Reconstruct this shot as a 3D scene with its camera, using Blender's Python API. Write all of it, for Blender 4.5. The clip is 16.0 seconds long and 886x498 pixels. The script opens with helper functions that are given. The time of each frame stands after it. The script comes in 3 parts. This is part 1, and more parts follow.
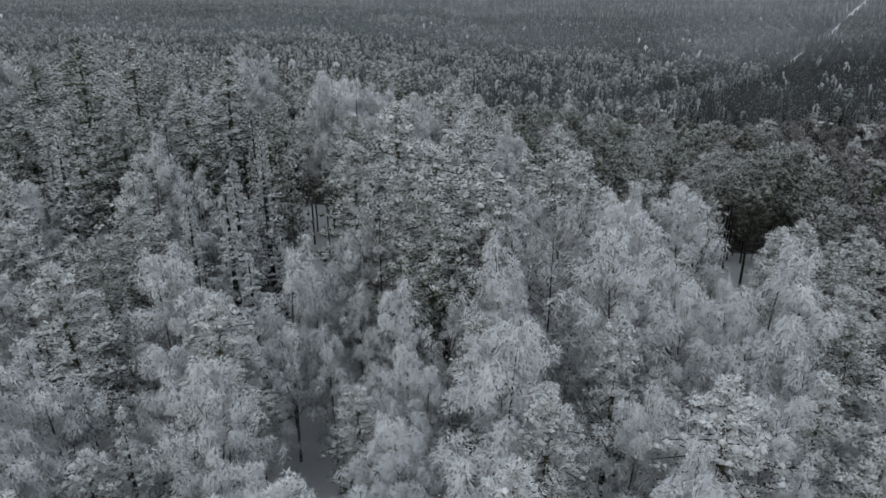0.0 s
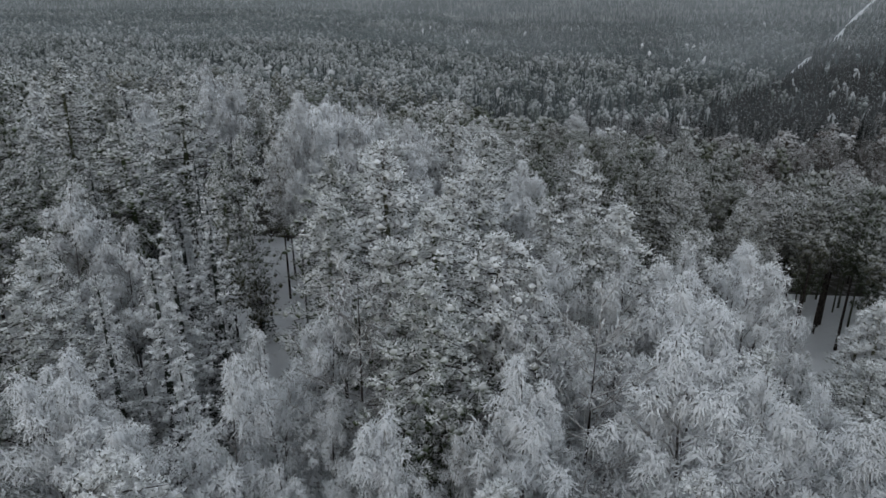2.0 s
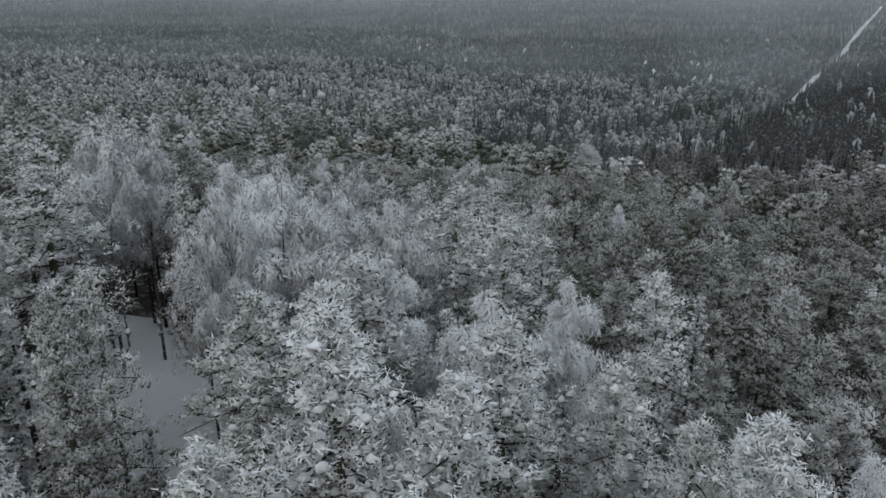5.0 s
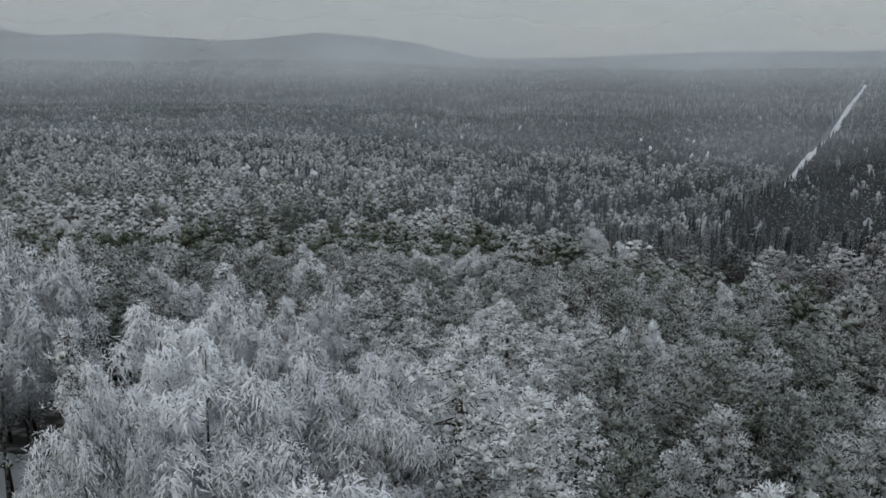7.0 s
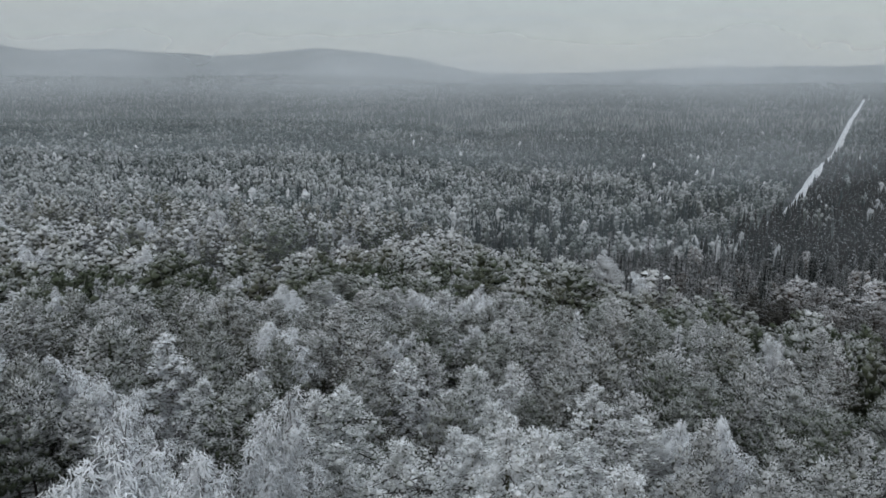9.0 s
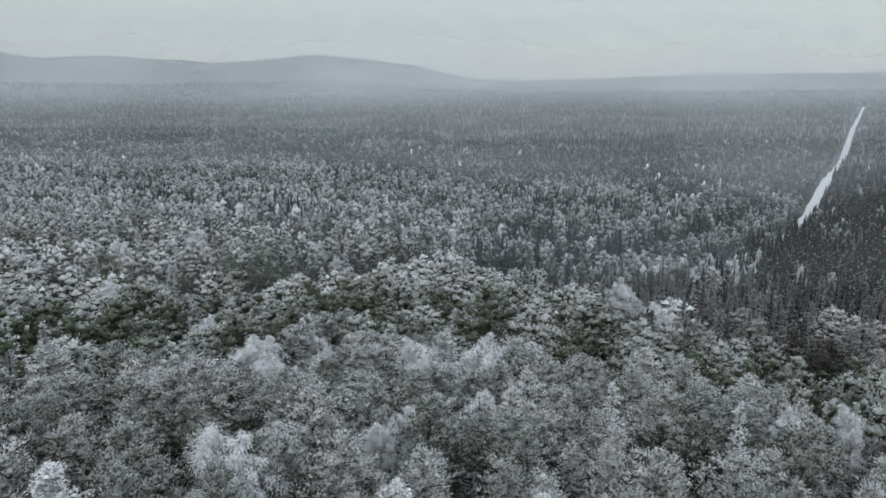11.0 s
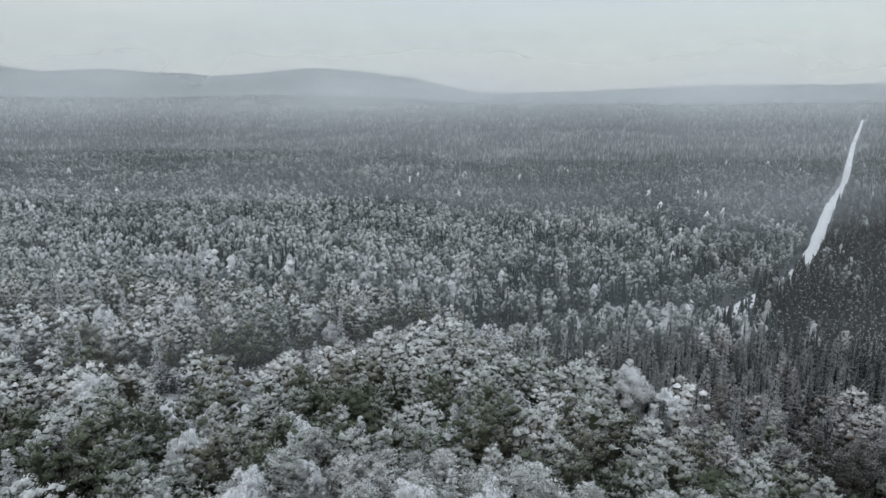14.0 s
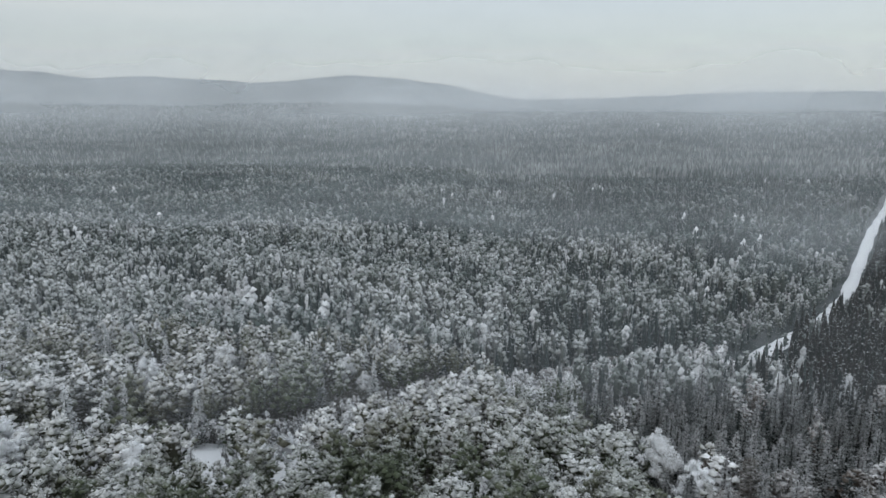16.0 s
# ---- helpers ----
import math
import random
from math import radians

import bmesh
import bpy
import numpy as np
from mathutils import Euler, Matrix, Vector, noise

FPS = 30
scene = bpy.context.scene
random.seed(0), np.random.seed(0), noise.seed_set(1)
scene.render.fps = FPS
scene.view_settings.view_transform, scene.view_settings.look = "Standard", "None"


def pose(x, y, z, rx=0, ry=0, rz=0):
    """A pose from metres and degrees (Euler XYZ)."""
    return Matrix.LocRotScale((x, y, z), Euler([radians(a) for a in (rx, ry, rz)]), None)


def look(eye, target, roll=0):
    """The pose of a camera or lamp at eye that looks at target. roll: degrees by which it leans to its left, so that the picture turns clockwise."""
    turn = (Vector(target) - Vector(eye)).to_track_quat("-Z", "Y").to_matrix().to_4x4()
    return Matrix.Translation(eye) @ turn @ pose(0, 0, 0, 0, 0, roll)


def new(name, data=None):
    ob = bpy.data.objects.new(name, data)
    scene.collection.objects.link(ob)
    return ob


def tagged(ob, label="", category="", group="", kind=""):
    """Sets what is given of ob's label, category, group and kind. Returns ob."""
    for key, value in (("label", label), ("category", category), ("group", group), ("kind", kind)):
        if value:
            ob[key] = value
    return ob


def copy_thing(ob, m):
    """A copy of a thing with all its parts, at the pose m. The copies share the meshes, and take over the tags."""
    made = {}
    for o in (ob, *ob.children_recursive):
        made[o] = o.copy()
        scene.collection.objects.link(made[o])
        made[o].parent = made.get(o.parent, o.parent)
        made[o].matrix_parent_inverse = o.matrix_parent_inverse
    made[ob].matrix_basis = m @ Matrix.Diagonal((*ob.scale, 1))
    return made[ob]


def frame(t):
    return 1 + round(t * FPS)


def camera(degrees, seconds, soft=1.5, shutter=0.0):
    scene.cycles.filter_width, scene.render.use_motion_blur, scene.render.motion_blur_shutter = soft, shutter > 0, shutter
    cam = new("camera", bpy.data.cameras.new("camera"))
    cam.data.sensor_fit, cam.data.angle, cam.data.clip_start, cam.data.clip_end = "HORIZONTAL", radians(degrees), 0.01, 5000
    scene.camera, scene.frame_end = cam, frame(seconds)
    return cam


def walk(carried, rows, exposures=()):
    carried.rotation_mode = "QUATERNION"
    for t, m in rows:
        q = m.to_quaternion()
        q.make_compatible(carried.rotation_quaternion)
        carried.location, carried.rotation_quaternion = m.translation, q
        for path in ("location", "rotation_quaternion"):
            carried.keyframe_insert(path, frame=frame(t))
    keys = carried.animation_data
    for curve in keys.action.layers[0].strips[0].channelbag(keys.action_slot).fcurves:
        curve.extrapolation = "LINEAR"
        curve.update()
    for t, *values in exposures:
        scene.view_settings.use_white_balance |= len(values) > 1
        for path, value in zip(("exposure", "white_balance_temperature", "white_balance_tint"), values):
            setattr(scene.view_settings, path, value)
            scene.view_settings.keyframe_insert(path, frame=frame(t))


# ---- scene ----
cam = camera(63.8, 16.0)
METRES, EYE, TILT, LEAN, TURN = 100.0, 30.0, -21.8, 0.0, 0.0
ROWS = [
    (0.0, 0.0, 0.0, 0.0, -0.0, 0.0, -0.0),
    (0.5, -0.0001, 0.0271, 0.0101, -0.01, 0.08, -0.03),
    (1.0, -0.0002, 0.0544, 0.0202, -0.04, 0.15, -0.04),
    (1.5, -0.0006, 0.083, 0.0311, -0.06, 0.23, -0.04),
    (2.0, -0.0011, 0.1124, 0.0423, -0.08, 0.3, -0.03),
    (2.5, -0.0016, 0.1422, 0.0542, -0.09, 0.35, 0.01),
    (3.0, -0.0012, 0.1716, 0.0656, -0.12, 0.41, 0.02),
    (3.5, -0.0009, 0.2014, 0.0772, -0.15, 0.44, 0.04),
    (4.0, -0.0007, 0.2308, 0.0884, -0.17, 0.48, 0.02),
    (4.5, -0.0009, 0.2605, 0.1002, -0.2, 0.74, 0.08),
    (5.0, -0.001, 0.2899, 0.1115, -0.25, 1.44, 0.07),
    (7.5, -0.0019, 0.4244, 0.1641, -0.61, 8.04, 0.23),
    (8.0, -0.0016, 0.4561, 0.1772, -0.64, 8.16, 0.25),
    (8.5, -0.0017, 0.4868, 0.19, -0.65, 8.28, 0.26),
    (9.0, -0.0023, 0.5161, 0.2022, -0.68, 8.42, 0.28),
    (11.5, -0.0044, 0.6802, 0.2798, -0.84, 9.03, 0.34),
    (12.0, -0.0052, 0.7104, 0.3006, -0.87, 9.22, 0.35),
    (12.5, -0.0052, 0.7283, 0.3218, -0.95, 9.63, 0.36),
    (13.0, -0.0045, 0.7211, 0.3445, -0.96, 9.6, 0.42),
    (13.5, -0.0027, 0.7089, 0.3701, -0.98, 9.68, 0.52),
    (14.0, -0.0011, 0.6958, 0.3962, -0.86, 9.72, 0.5),
    (14.5, 0.0005, 0.6828, 0.423, -0.37, 9.8, 0.31),
    (15.0, 0.0015, 0.6708, 0.4497, 0.26, 9.89, 0.05),
    (15.5, 0.0017, 0.6587, 0.4767, 0.93, 9.98, -0.22),
    (16.0, 0.0022, 0.6464, 0.5034, 1.72, 10.07, -0.55),
]
EXPOSURES = [(0.0, -0.72), (4.5, -0.72), (7.5, -0.58), (9.0, -0.35), (12.0, -0.05), (16.0, 0.0)]
walk(cam, [(t, pose(0, 0, EYE, TILT, LEAN, TURN) @ pose(METRES * x, METRES * y, METRES * z, 90 + pitch, roll, yaw)) for t, x, y, z, yaw, pitch, roll in ROWS], EXPOSURES)

# ---- light: an overcast winter sky with a weak, very soft sun ----
world = bpy.data.worlds.new("overcast_sky")
scene.world = world
world.use_nodes = True
wt = world.node_tree
wt.nodes.clear()
w_out = wt.nodes.new("ShaderNodeOutputWorld")
w_add = wt.nodes.new("ShaderNodeAddShader")
w_sky = wt.nodes.new("ShaderNodeTexSky")
w_sky.sky_type, w_sky.sun_disc = "NISHITA", False
w_sky.sun_elevation, w_sky.sun_rotation = radians(20), radians(205)
w_b1 = wt.nodes.new("ShaderNodeBackground")
w_b1.inputs[1].default_value = 0.03
w_cloud = wt.nodes.new("ShaderNodeBackground")
w_cloud.inputs[1].default_value = 0.5
w_co = wt.nodes.new("ShaderNodeTexCoord")
w_map = wt.nodes.new("ShaderNodeMapping")
w_map.inputs["Scale"].default_value = (1.1, 1.1, 17.0)
w_noise = wt.nodes.new("ShaderNodeTexNoise")
w_noise.inputs["Scale"].default_value = 1.1
w_noise.inputs["Detail"].default_value = 2.0
w_ramp = wt.nodes.new("ShaderNodeValToRGB")
w_ramp.color_ramp.elements[0].position, w_ramp.color_ramp.elements[0].color = 0.3, (0.82, 0.885, 0.945, 1)
w_ramp.color_ramp.elements[1].position, w_ramp.color_ramp.elements[1].color = 0.7, (0.965, 1.005, 1.008, 1)
wt.links.new(w_co.outputs["Generated"], w_map.inputs["Vector"])
wt.links.new(w_map.outputs["Vector"], w_noise.inputs["Vector"])
wt.links.new(w_noise.outputs["Fac"], w_ramp.inputs["Fac"])
wt.links.new(w_ramp.outputs["Color"], w_cloud.inputs[0])
# an overcast sky is about three times as bright overhead as at the horizon
w_sep = wt.nodes.new("ShaderNodeSeparateXYZ")
w_high = wt.nodes.new("ShaderNodeMapRange")
w_high.inputs["From Min"].default_value, w_high.inputs["From Max"].default_value = 0.08, 1.0
w_high.inputs["To Min"].default_value, w_high.inputs["To Max"].default_value = 0.48, 1.65
wt.links.new(w_co.outputs["Generated"], w_sep.inputs[0])
wt.links.new(w_sep.outputs["Z"], w_high.inputs["Value"])
wt.links.new(w_high.outputs["Result"], w_cloud.inputs[1])
wt.links.new(w_sky.outputs["Color"], w_b1.inputs[0])
wt.links.new(w_b1.outputs[0], w_add.inputs[0])
wt.links.new(w_cloud.outputs[0], w_add.inputs[1])
wt.links.new(w_add.outputs[0], w_out.inputs["Surface"])

sun = new("sun", bpy.data.lights.new("sun", "SUN"))
sun.data.energy, sun.data.angle, sun.data.color = 0.5, radians(25), (1.0, 0.97, 0.92)
sun.matrix_world = look((-40, -60, 60), (0, 60, 0))


# ---- materials ----
def material(name):
    m = bpy.data.materials.new(name)
    m.use_nodes = True
    nt = m.node_tree
    b = nt.nodes["Principled BSDF"]
    b.inputs["Roughness"].default_value = 0.9
    b.inputs["Specular IOR Level"].default_value = 0.15
    return m, nt, b


def node(nt, kind, **settings):
    n = nt.nodes.new(kind)
    for key, value in settings.items():
        n.inputs[key].default_value = value
    return n


def maths(nt, op, a, b, clamp=False):
    n = nt.nodes.new("ShaderNodeMath")
    n.operation, n.use_clamp = op, clamp
    for slot, v in ((0, a), (1, b)):
        if isinstance(v, (int, float)):
            n.inputs[slot].default_value = v
        else:
            nt.links.new(v, n.inputs[slot])
    return n.outputs[0]


def mixed(nt, fac, a, b):
    n = nt.nodes.new("ShaderNodeMix")
    n.data_type = "RGBA"
    for slot, v in ((0, fac), (6, a), (7, b)):
        if isinstance(v, tuple):
            n.inputs[slot].default_value = (*v, 1)
        elif isinstance(v, (int, float)):
            n.inputs[slot].default_value = v
        else:
            nt.links.new(v, n.inputs[slot])
    return n.outputs[2]


SNOW = (0.8, 0.83, 0.87)


def foliage(name, dark, light, snow_base, by_normal, spread, patch=0.06, own=0.25, grain=3.2, thin=0.0, each=0.5, speckle=1.0, heart=0.4):
    """Needles or twigs under rime and snow: level faces hold more of it, each tuft and each tree its own amount. The
    heart of a tuft is painted darker for inner shade.
    """
    m, nt, b = material(name)
    geo = nt.nodes.new("ShaderNodeNewGeometry")
    info = nt.nodes.new("ShaderNodeObjectInfo")
    sep = nt.nodes.new("ShaderNodeSeparateXYZ")
    nt.links.new(geo.outputs["Normal"], sep.inputs[0])
    level = maths(nt, "ADD", sep.outputs[2], 0.1)
    fine = node(nt, "ShaderNodeTexNoise", Scale=grain, Detail=4.0)
    broad = node(nt, "ShaderNodeTexNoise", Scale=patch, Detail=2.0)
    single = node(nt, "ShaderNodeTexNoise", Scale=0.2, Detail=1.0)
    for n in (fine, broad):
        nt.links.new(geo.outputs["Position"], n.inputs["Vector"])
    upright = nt.nodes.new("ShaderNodeMapping")
    upright.inputs["Scale"].default_value = (1.0, 1.0, 0.12)
    nt.links.new(geo.outputs["Position"], upright.inputs["Vector"])
    nt.links.new(upright.outputs["Vector"], single.inputs["Vector"])
    s = maths(nt, "MULTIPLY", maths(nt, "SUBTRACT", level, 0.5), by_normal)
    s = maths(nt, "ADD", s, snow_base)
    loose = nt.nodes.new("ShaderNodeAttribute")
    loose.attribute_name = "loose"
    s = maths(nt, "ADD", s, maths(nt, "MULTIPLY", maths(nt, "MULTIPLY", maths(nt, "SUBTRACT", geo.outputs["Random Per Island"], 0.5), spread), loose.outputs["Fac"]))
    # closed hearts lose snow, which puts the inner shade into their colour
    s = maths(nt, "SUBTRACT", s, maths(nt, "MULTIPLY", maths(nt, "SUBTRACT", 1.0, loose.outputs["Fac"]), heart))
    for source, weight in ((info.outputs["Random"], own), (fine.outputs["Fac"], speckle), (broad.outputs["Fac"], 0.55), (single.outputs["Fac"], each)):
        s = maths(nt, "ADD", s, maths(nt, "MULTIPLY", maths(nt, "SUBTRACT", source, 0.5), weight))
    tree = nt.nodes.new("ShaderNodeAttribute")
    tree.attribute_name = "tree"
    s = maths(nt, "ADD", s, maths(nt, "MULTIPLY", tree.outputs["Fac"], own * 1.4))
    s = maths(nt, "MULTIPLY", s, 1.0, clamp=True)
    tone = maths(nt, "ADD", maths(nt, "MULTIPLY", maths(nt, "SUBTRACT", broad.outputs["Fac"], 0.5), 4.0), info.outputs["Random"], clamp=True)
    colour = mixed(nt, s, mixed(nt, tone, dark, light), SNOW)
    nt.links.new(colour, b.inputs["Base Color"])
    if thin:
        through_light, mix = nt.nodes.new("ShaderNodeBsdfTranslucent"), nt.nodes.new("ShaderNodeMixShader")
        mix.inputs[0].default_value = thin
        nt.links.new(colour, through_light.inputs["Color"])
        nt.links.new(b.outputs[0], mix.inputs[1])
        nt.links.new(through_light.outputs[0], mix.inputs[2])
        nt.links.new(mix.outputs[0], nt.nodes["Material Output"].inputs["Surface"])
    return m


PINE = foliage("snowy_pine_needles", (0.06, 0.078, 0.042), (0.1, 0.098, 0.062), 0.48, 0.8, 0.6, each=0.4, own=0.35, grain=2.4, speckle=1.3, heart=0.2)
# nearly PINE's needle colours with less snow mixed in, tuned to a darker tone
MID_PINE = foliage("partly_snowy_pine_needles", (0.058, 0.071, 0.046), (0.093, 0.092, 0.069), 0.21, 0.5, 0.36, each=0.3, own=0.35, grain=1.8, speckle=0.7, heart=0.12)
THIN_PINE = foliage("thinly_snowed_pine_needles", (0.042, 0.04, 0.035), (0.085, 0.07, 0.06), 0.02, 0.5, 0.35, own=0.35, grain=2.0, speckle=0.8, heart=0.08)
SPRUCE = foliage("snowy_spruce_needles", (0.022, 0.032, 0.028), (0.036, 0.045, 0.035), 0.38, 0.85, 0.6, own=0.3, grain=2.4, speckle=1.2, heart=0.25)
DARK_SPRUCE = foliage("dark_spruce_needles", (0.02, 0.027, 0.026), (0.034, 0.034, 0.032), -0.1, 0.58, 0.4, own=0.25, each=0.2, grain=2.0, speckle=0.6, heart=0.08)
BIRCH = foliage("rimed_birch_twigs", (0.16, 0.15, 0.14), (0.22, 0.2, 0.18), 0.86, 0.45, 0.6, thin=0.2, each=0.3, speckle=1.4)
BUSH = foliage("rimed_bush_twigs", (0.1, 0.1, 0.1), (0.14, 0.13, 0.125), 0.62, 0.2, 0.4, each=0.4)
# far trees: besides rime, a cool bluish haze is put into their colours
FAR_BIRCH = foliage("far_hazy_rimed_birch_twigs", (0.13, 0.14, 0.145), (0.17, 0.17, 0.17), 0.48, 0.2, 0.12, own=0.3, each=0.2, speckle=0.3, heart=0.1)
FAR = foliage("far_needles_under_rime_and_haze", (0.066, 0.088, 0.086), (0.1, 0.116, 0.106), 0.21, 0.2, 0.12, 0.012, grain=0.9, each=0.25, own=0.26, speckle=0.3, heart=0.1)
FAR_SPRUCE = foliage("far_hazy_spruce_needles", (0.046, 0.063, 0.065), (0.066, 0.078, 0.076), 0.3, 0.22, 0.12, 0.012, grain=1.2, each=0.25, own=0.26, speckle=0.3, heart=0.1)


def bark(name, dark, light):
    m, nt, b = material(name)
    geo = nt.nodes.new("ShaderNodeNewGeometry")
    n = node(nt, "ShaderNodeTexNoise", Scale=6.0, Detail=4.0)
    nt.links.new(geo.outputs["Position"], n.inputs["Vector"])
    fac = maths(nt, "MULTIPLY", maths(nt, "SUBTRACT", n.outputs["Fac"], 0.42), 6.0, clamp=True)
    nt.links.new(mixed(nt, fac, dark, light), b.inputs["Base Color"])
    bump = node(nt, "ShaderNodeBump", Strength=0.5, Distance=0.03)
    nt.links.new(n.outputs["Fac"], bump.inputs["Height"])
    nt.links.new(bump.outputs[0], b.inputs["Normal"])
    return m


DARK_BARK = bark("dark_conifer_bark", (0.02, 0.017, 0.015), (0.06, 0.05, 0.045))
BIRCH_BARK = bark("birch_bark", (0.035, 0.03, 0.03), (0.2, 0.2, 0.2))


def snow_ground():
    m, nt, b = material("snow_ground")
    geo = nt.nodes.new("ShaderNodeNewGeometry")
    fine = node(nt, "ShaderNodeTexNoise", Scale=1.4, Detail=5.0)
    broad = node(nt, "ShaderNodeTexNoise", Scale=0.05, Detail=3.0)
    for n in (fine, broad):
        nt.links.new(geo.outputs["Position"], n.inputs["Vector"])
    fac = maths(nt, "MULTIPLY", maths(nt, "SUBTRACT", fine.outputs["Fac"], 0.62), 5.0, clamp=True)
    snow = mixed(nt, broad.outputs["Fac"], (0.52, 0.54, 0.58), (0.62, 0.64, 0.67))
    nt.links.new(mixed(nt, fac, snow, (0.36, 0.36, 0.37)), b.inputs["Base Color"])
    bump = node(nt, "ShaderNodeBump", Strength=0.6, Distance=0.15)
    nt.links.new(fine.outputs["Fac"], bump.inputs["Height"])
    nt.links.new(bump.outputs[0], b.inputs["Normal"])
    return m


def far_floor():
    """The ground past y = 310: dark colour put in for the shaded gaps between trees and for woods too far off to tell
    apart, with snowy openings.
    """
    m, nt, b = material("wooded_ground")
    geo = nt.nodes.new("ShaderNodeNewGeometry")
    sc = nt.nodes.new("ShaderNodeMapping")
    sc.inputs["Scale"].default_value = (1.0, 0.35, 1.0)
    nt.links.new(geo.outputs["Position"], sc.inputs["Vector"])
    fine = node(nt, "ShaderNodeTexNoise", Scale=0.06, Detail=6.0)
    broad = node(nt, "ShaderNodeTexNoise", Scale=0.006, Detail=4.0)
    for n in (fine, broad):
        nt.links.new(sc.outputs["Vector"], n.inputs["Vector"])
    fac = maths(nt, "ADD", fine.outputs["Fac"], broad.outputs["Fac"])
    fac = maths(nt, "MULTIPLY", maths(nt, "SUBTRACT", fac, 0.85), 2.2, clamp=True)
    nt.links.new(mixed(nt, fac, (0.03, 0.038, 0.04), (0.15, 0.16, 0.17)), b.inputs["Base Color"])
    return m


def shaded_floor():
    """The floor under close conifers: their deep shade put into a dark colour, with snow only in patches."""
    m, nt, b = material("shaded_forest_floor")
    geo = nt.nodes.new("ShaderNodeNewGeometry")
    fine = node(nt, "ShaderNodeTexNoise", Scale=0.9, Detail=6.0)
    nt.links.new(geo.outputs["Position"], fine.inputs["Vector"])
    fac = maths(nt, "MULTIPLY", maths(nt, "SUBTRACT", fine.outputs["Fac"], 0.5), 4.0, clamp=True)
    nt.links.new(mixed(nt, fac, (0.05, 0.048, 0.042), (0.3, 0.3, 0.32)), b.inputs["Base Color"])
    bump = node(nt, "ShaderNodeBump", Strength=0.7, Distance=0.2)
    nt.links.new(fine.outputs["Fac"], bump.inputs["Height"])
    nt.links.new(bump.outputs[0], b.inputs["Normal"])
    return m


GROUND, WOODED, SHADED_FLOOR = snow_ground(), far_floor(), shaded_floor()


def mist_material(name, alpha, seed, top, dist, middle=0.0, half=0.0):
    """A thin upright sheet of mist that stands in for haze: it scatters the sky's light, is ragged, and thins out
    upwards.
    """
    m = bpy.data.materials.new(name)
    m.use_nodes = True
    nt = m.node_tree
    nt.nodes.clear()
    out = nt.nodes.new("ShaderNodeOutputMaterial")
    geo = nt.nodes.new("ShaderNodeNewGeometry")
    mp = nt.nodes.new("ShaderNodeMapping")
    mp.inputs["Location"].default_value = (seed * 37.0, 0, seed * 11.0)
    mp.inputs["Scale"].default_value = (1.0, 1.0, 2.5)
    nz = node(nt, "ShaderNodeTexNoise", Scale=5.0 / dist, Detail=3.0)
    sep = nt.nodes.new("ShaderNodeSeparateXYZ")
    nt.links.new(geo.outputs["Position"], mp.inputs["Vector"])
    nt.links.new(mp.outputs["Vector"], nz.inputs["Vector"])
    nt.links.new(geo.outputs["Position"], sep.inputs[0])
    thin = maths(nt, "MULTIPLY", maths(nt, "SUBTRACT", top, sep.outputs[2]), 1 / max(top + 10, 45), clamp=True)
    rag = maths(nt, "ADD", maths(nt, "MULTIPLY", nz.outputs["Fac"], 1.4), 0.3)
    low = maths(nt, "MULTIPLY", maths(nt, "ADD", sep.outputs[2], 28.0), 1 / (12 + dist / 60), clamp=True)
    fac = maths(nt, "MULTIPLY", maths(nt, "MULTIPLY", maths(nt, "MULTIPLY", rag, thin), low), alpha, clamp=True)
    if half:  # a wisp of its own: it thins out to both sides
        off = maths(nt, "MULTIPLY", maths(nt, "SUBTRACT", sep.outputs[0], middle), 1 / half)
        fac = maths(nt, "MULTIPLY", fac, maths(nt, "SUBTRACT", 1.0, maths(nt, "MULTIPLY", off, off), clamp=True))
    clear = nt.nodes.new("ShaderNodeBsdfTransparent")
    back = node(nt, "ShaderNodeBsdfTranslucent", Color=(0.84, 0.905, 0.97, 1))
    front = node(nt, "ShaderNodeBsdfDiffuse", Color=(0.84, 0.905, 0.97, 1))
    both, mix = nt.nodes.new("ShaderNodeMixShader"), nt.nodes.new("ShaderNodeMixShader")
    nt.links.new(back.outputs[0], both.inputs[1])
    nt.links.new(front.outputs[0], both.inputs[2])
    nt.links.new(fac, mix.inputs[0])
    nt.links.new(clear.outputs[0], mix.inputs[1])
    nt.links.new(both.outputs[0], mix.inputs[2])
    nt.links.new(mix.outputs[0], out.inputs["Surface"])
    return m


# ---- mesh helpers ----
def mesh_from(name, verts, tris, mat, normals=None):
    me = bpy.data.meshes.new(name)
    verts, tris = np.asarray(verts, np.float32), np.asarray(tris, np.int32)
    if normals is not None:
        a, b, c = verts[tris[:, 0]], verts[tris[:, 1]], verts[tris[:, 2]]
        wrong = (np.cross(b - a, c - a) * normals[tris].sum(1)).sum(1) < 0
        tris[wrong] = tris[wrong][:, ::-1]
    me.vertices.add(len(verts))
    me.vertices.foreach_set("co", verts.ravel())
    me.loops.add(tris.size)
    me.loops.foreach_set("vertex_index", tris.ravel())
    me.polygons.add(len(tris))
    me.polygons.foreach_set("loop_start", np.arange(0, tris.size, 3, dtype=np.int32))
    me.update(calc_edges=True)
    me.materials.append(mat)
    if normals is not None:
        # single needles and twigs each hold their own rime; closed bodies get painted inner shade
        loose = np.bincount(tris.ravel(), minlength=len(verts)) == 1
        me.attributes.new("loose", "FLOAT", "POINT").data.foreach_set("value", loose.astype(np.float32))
        me.polygons.foreach_set("use_smooth", np.ones(len(tris), bool))
        me.normals_split_custom_set_from_vertices(normals.astype(np.float32))
    return me


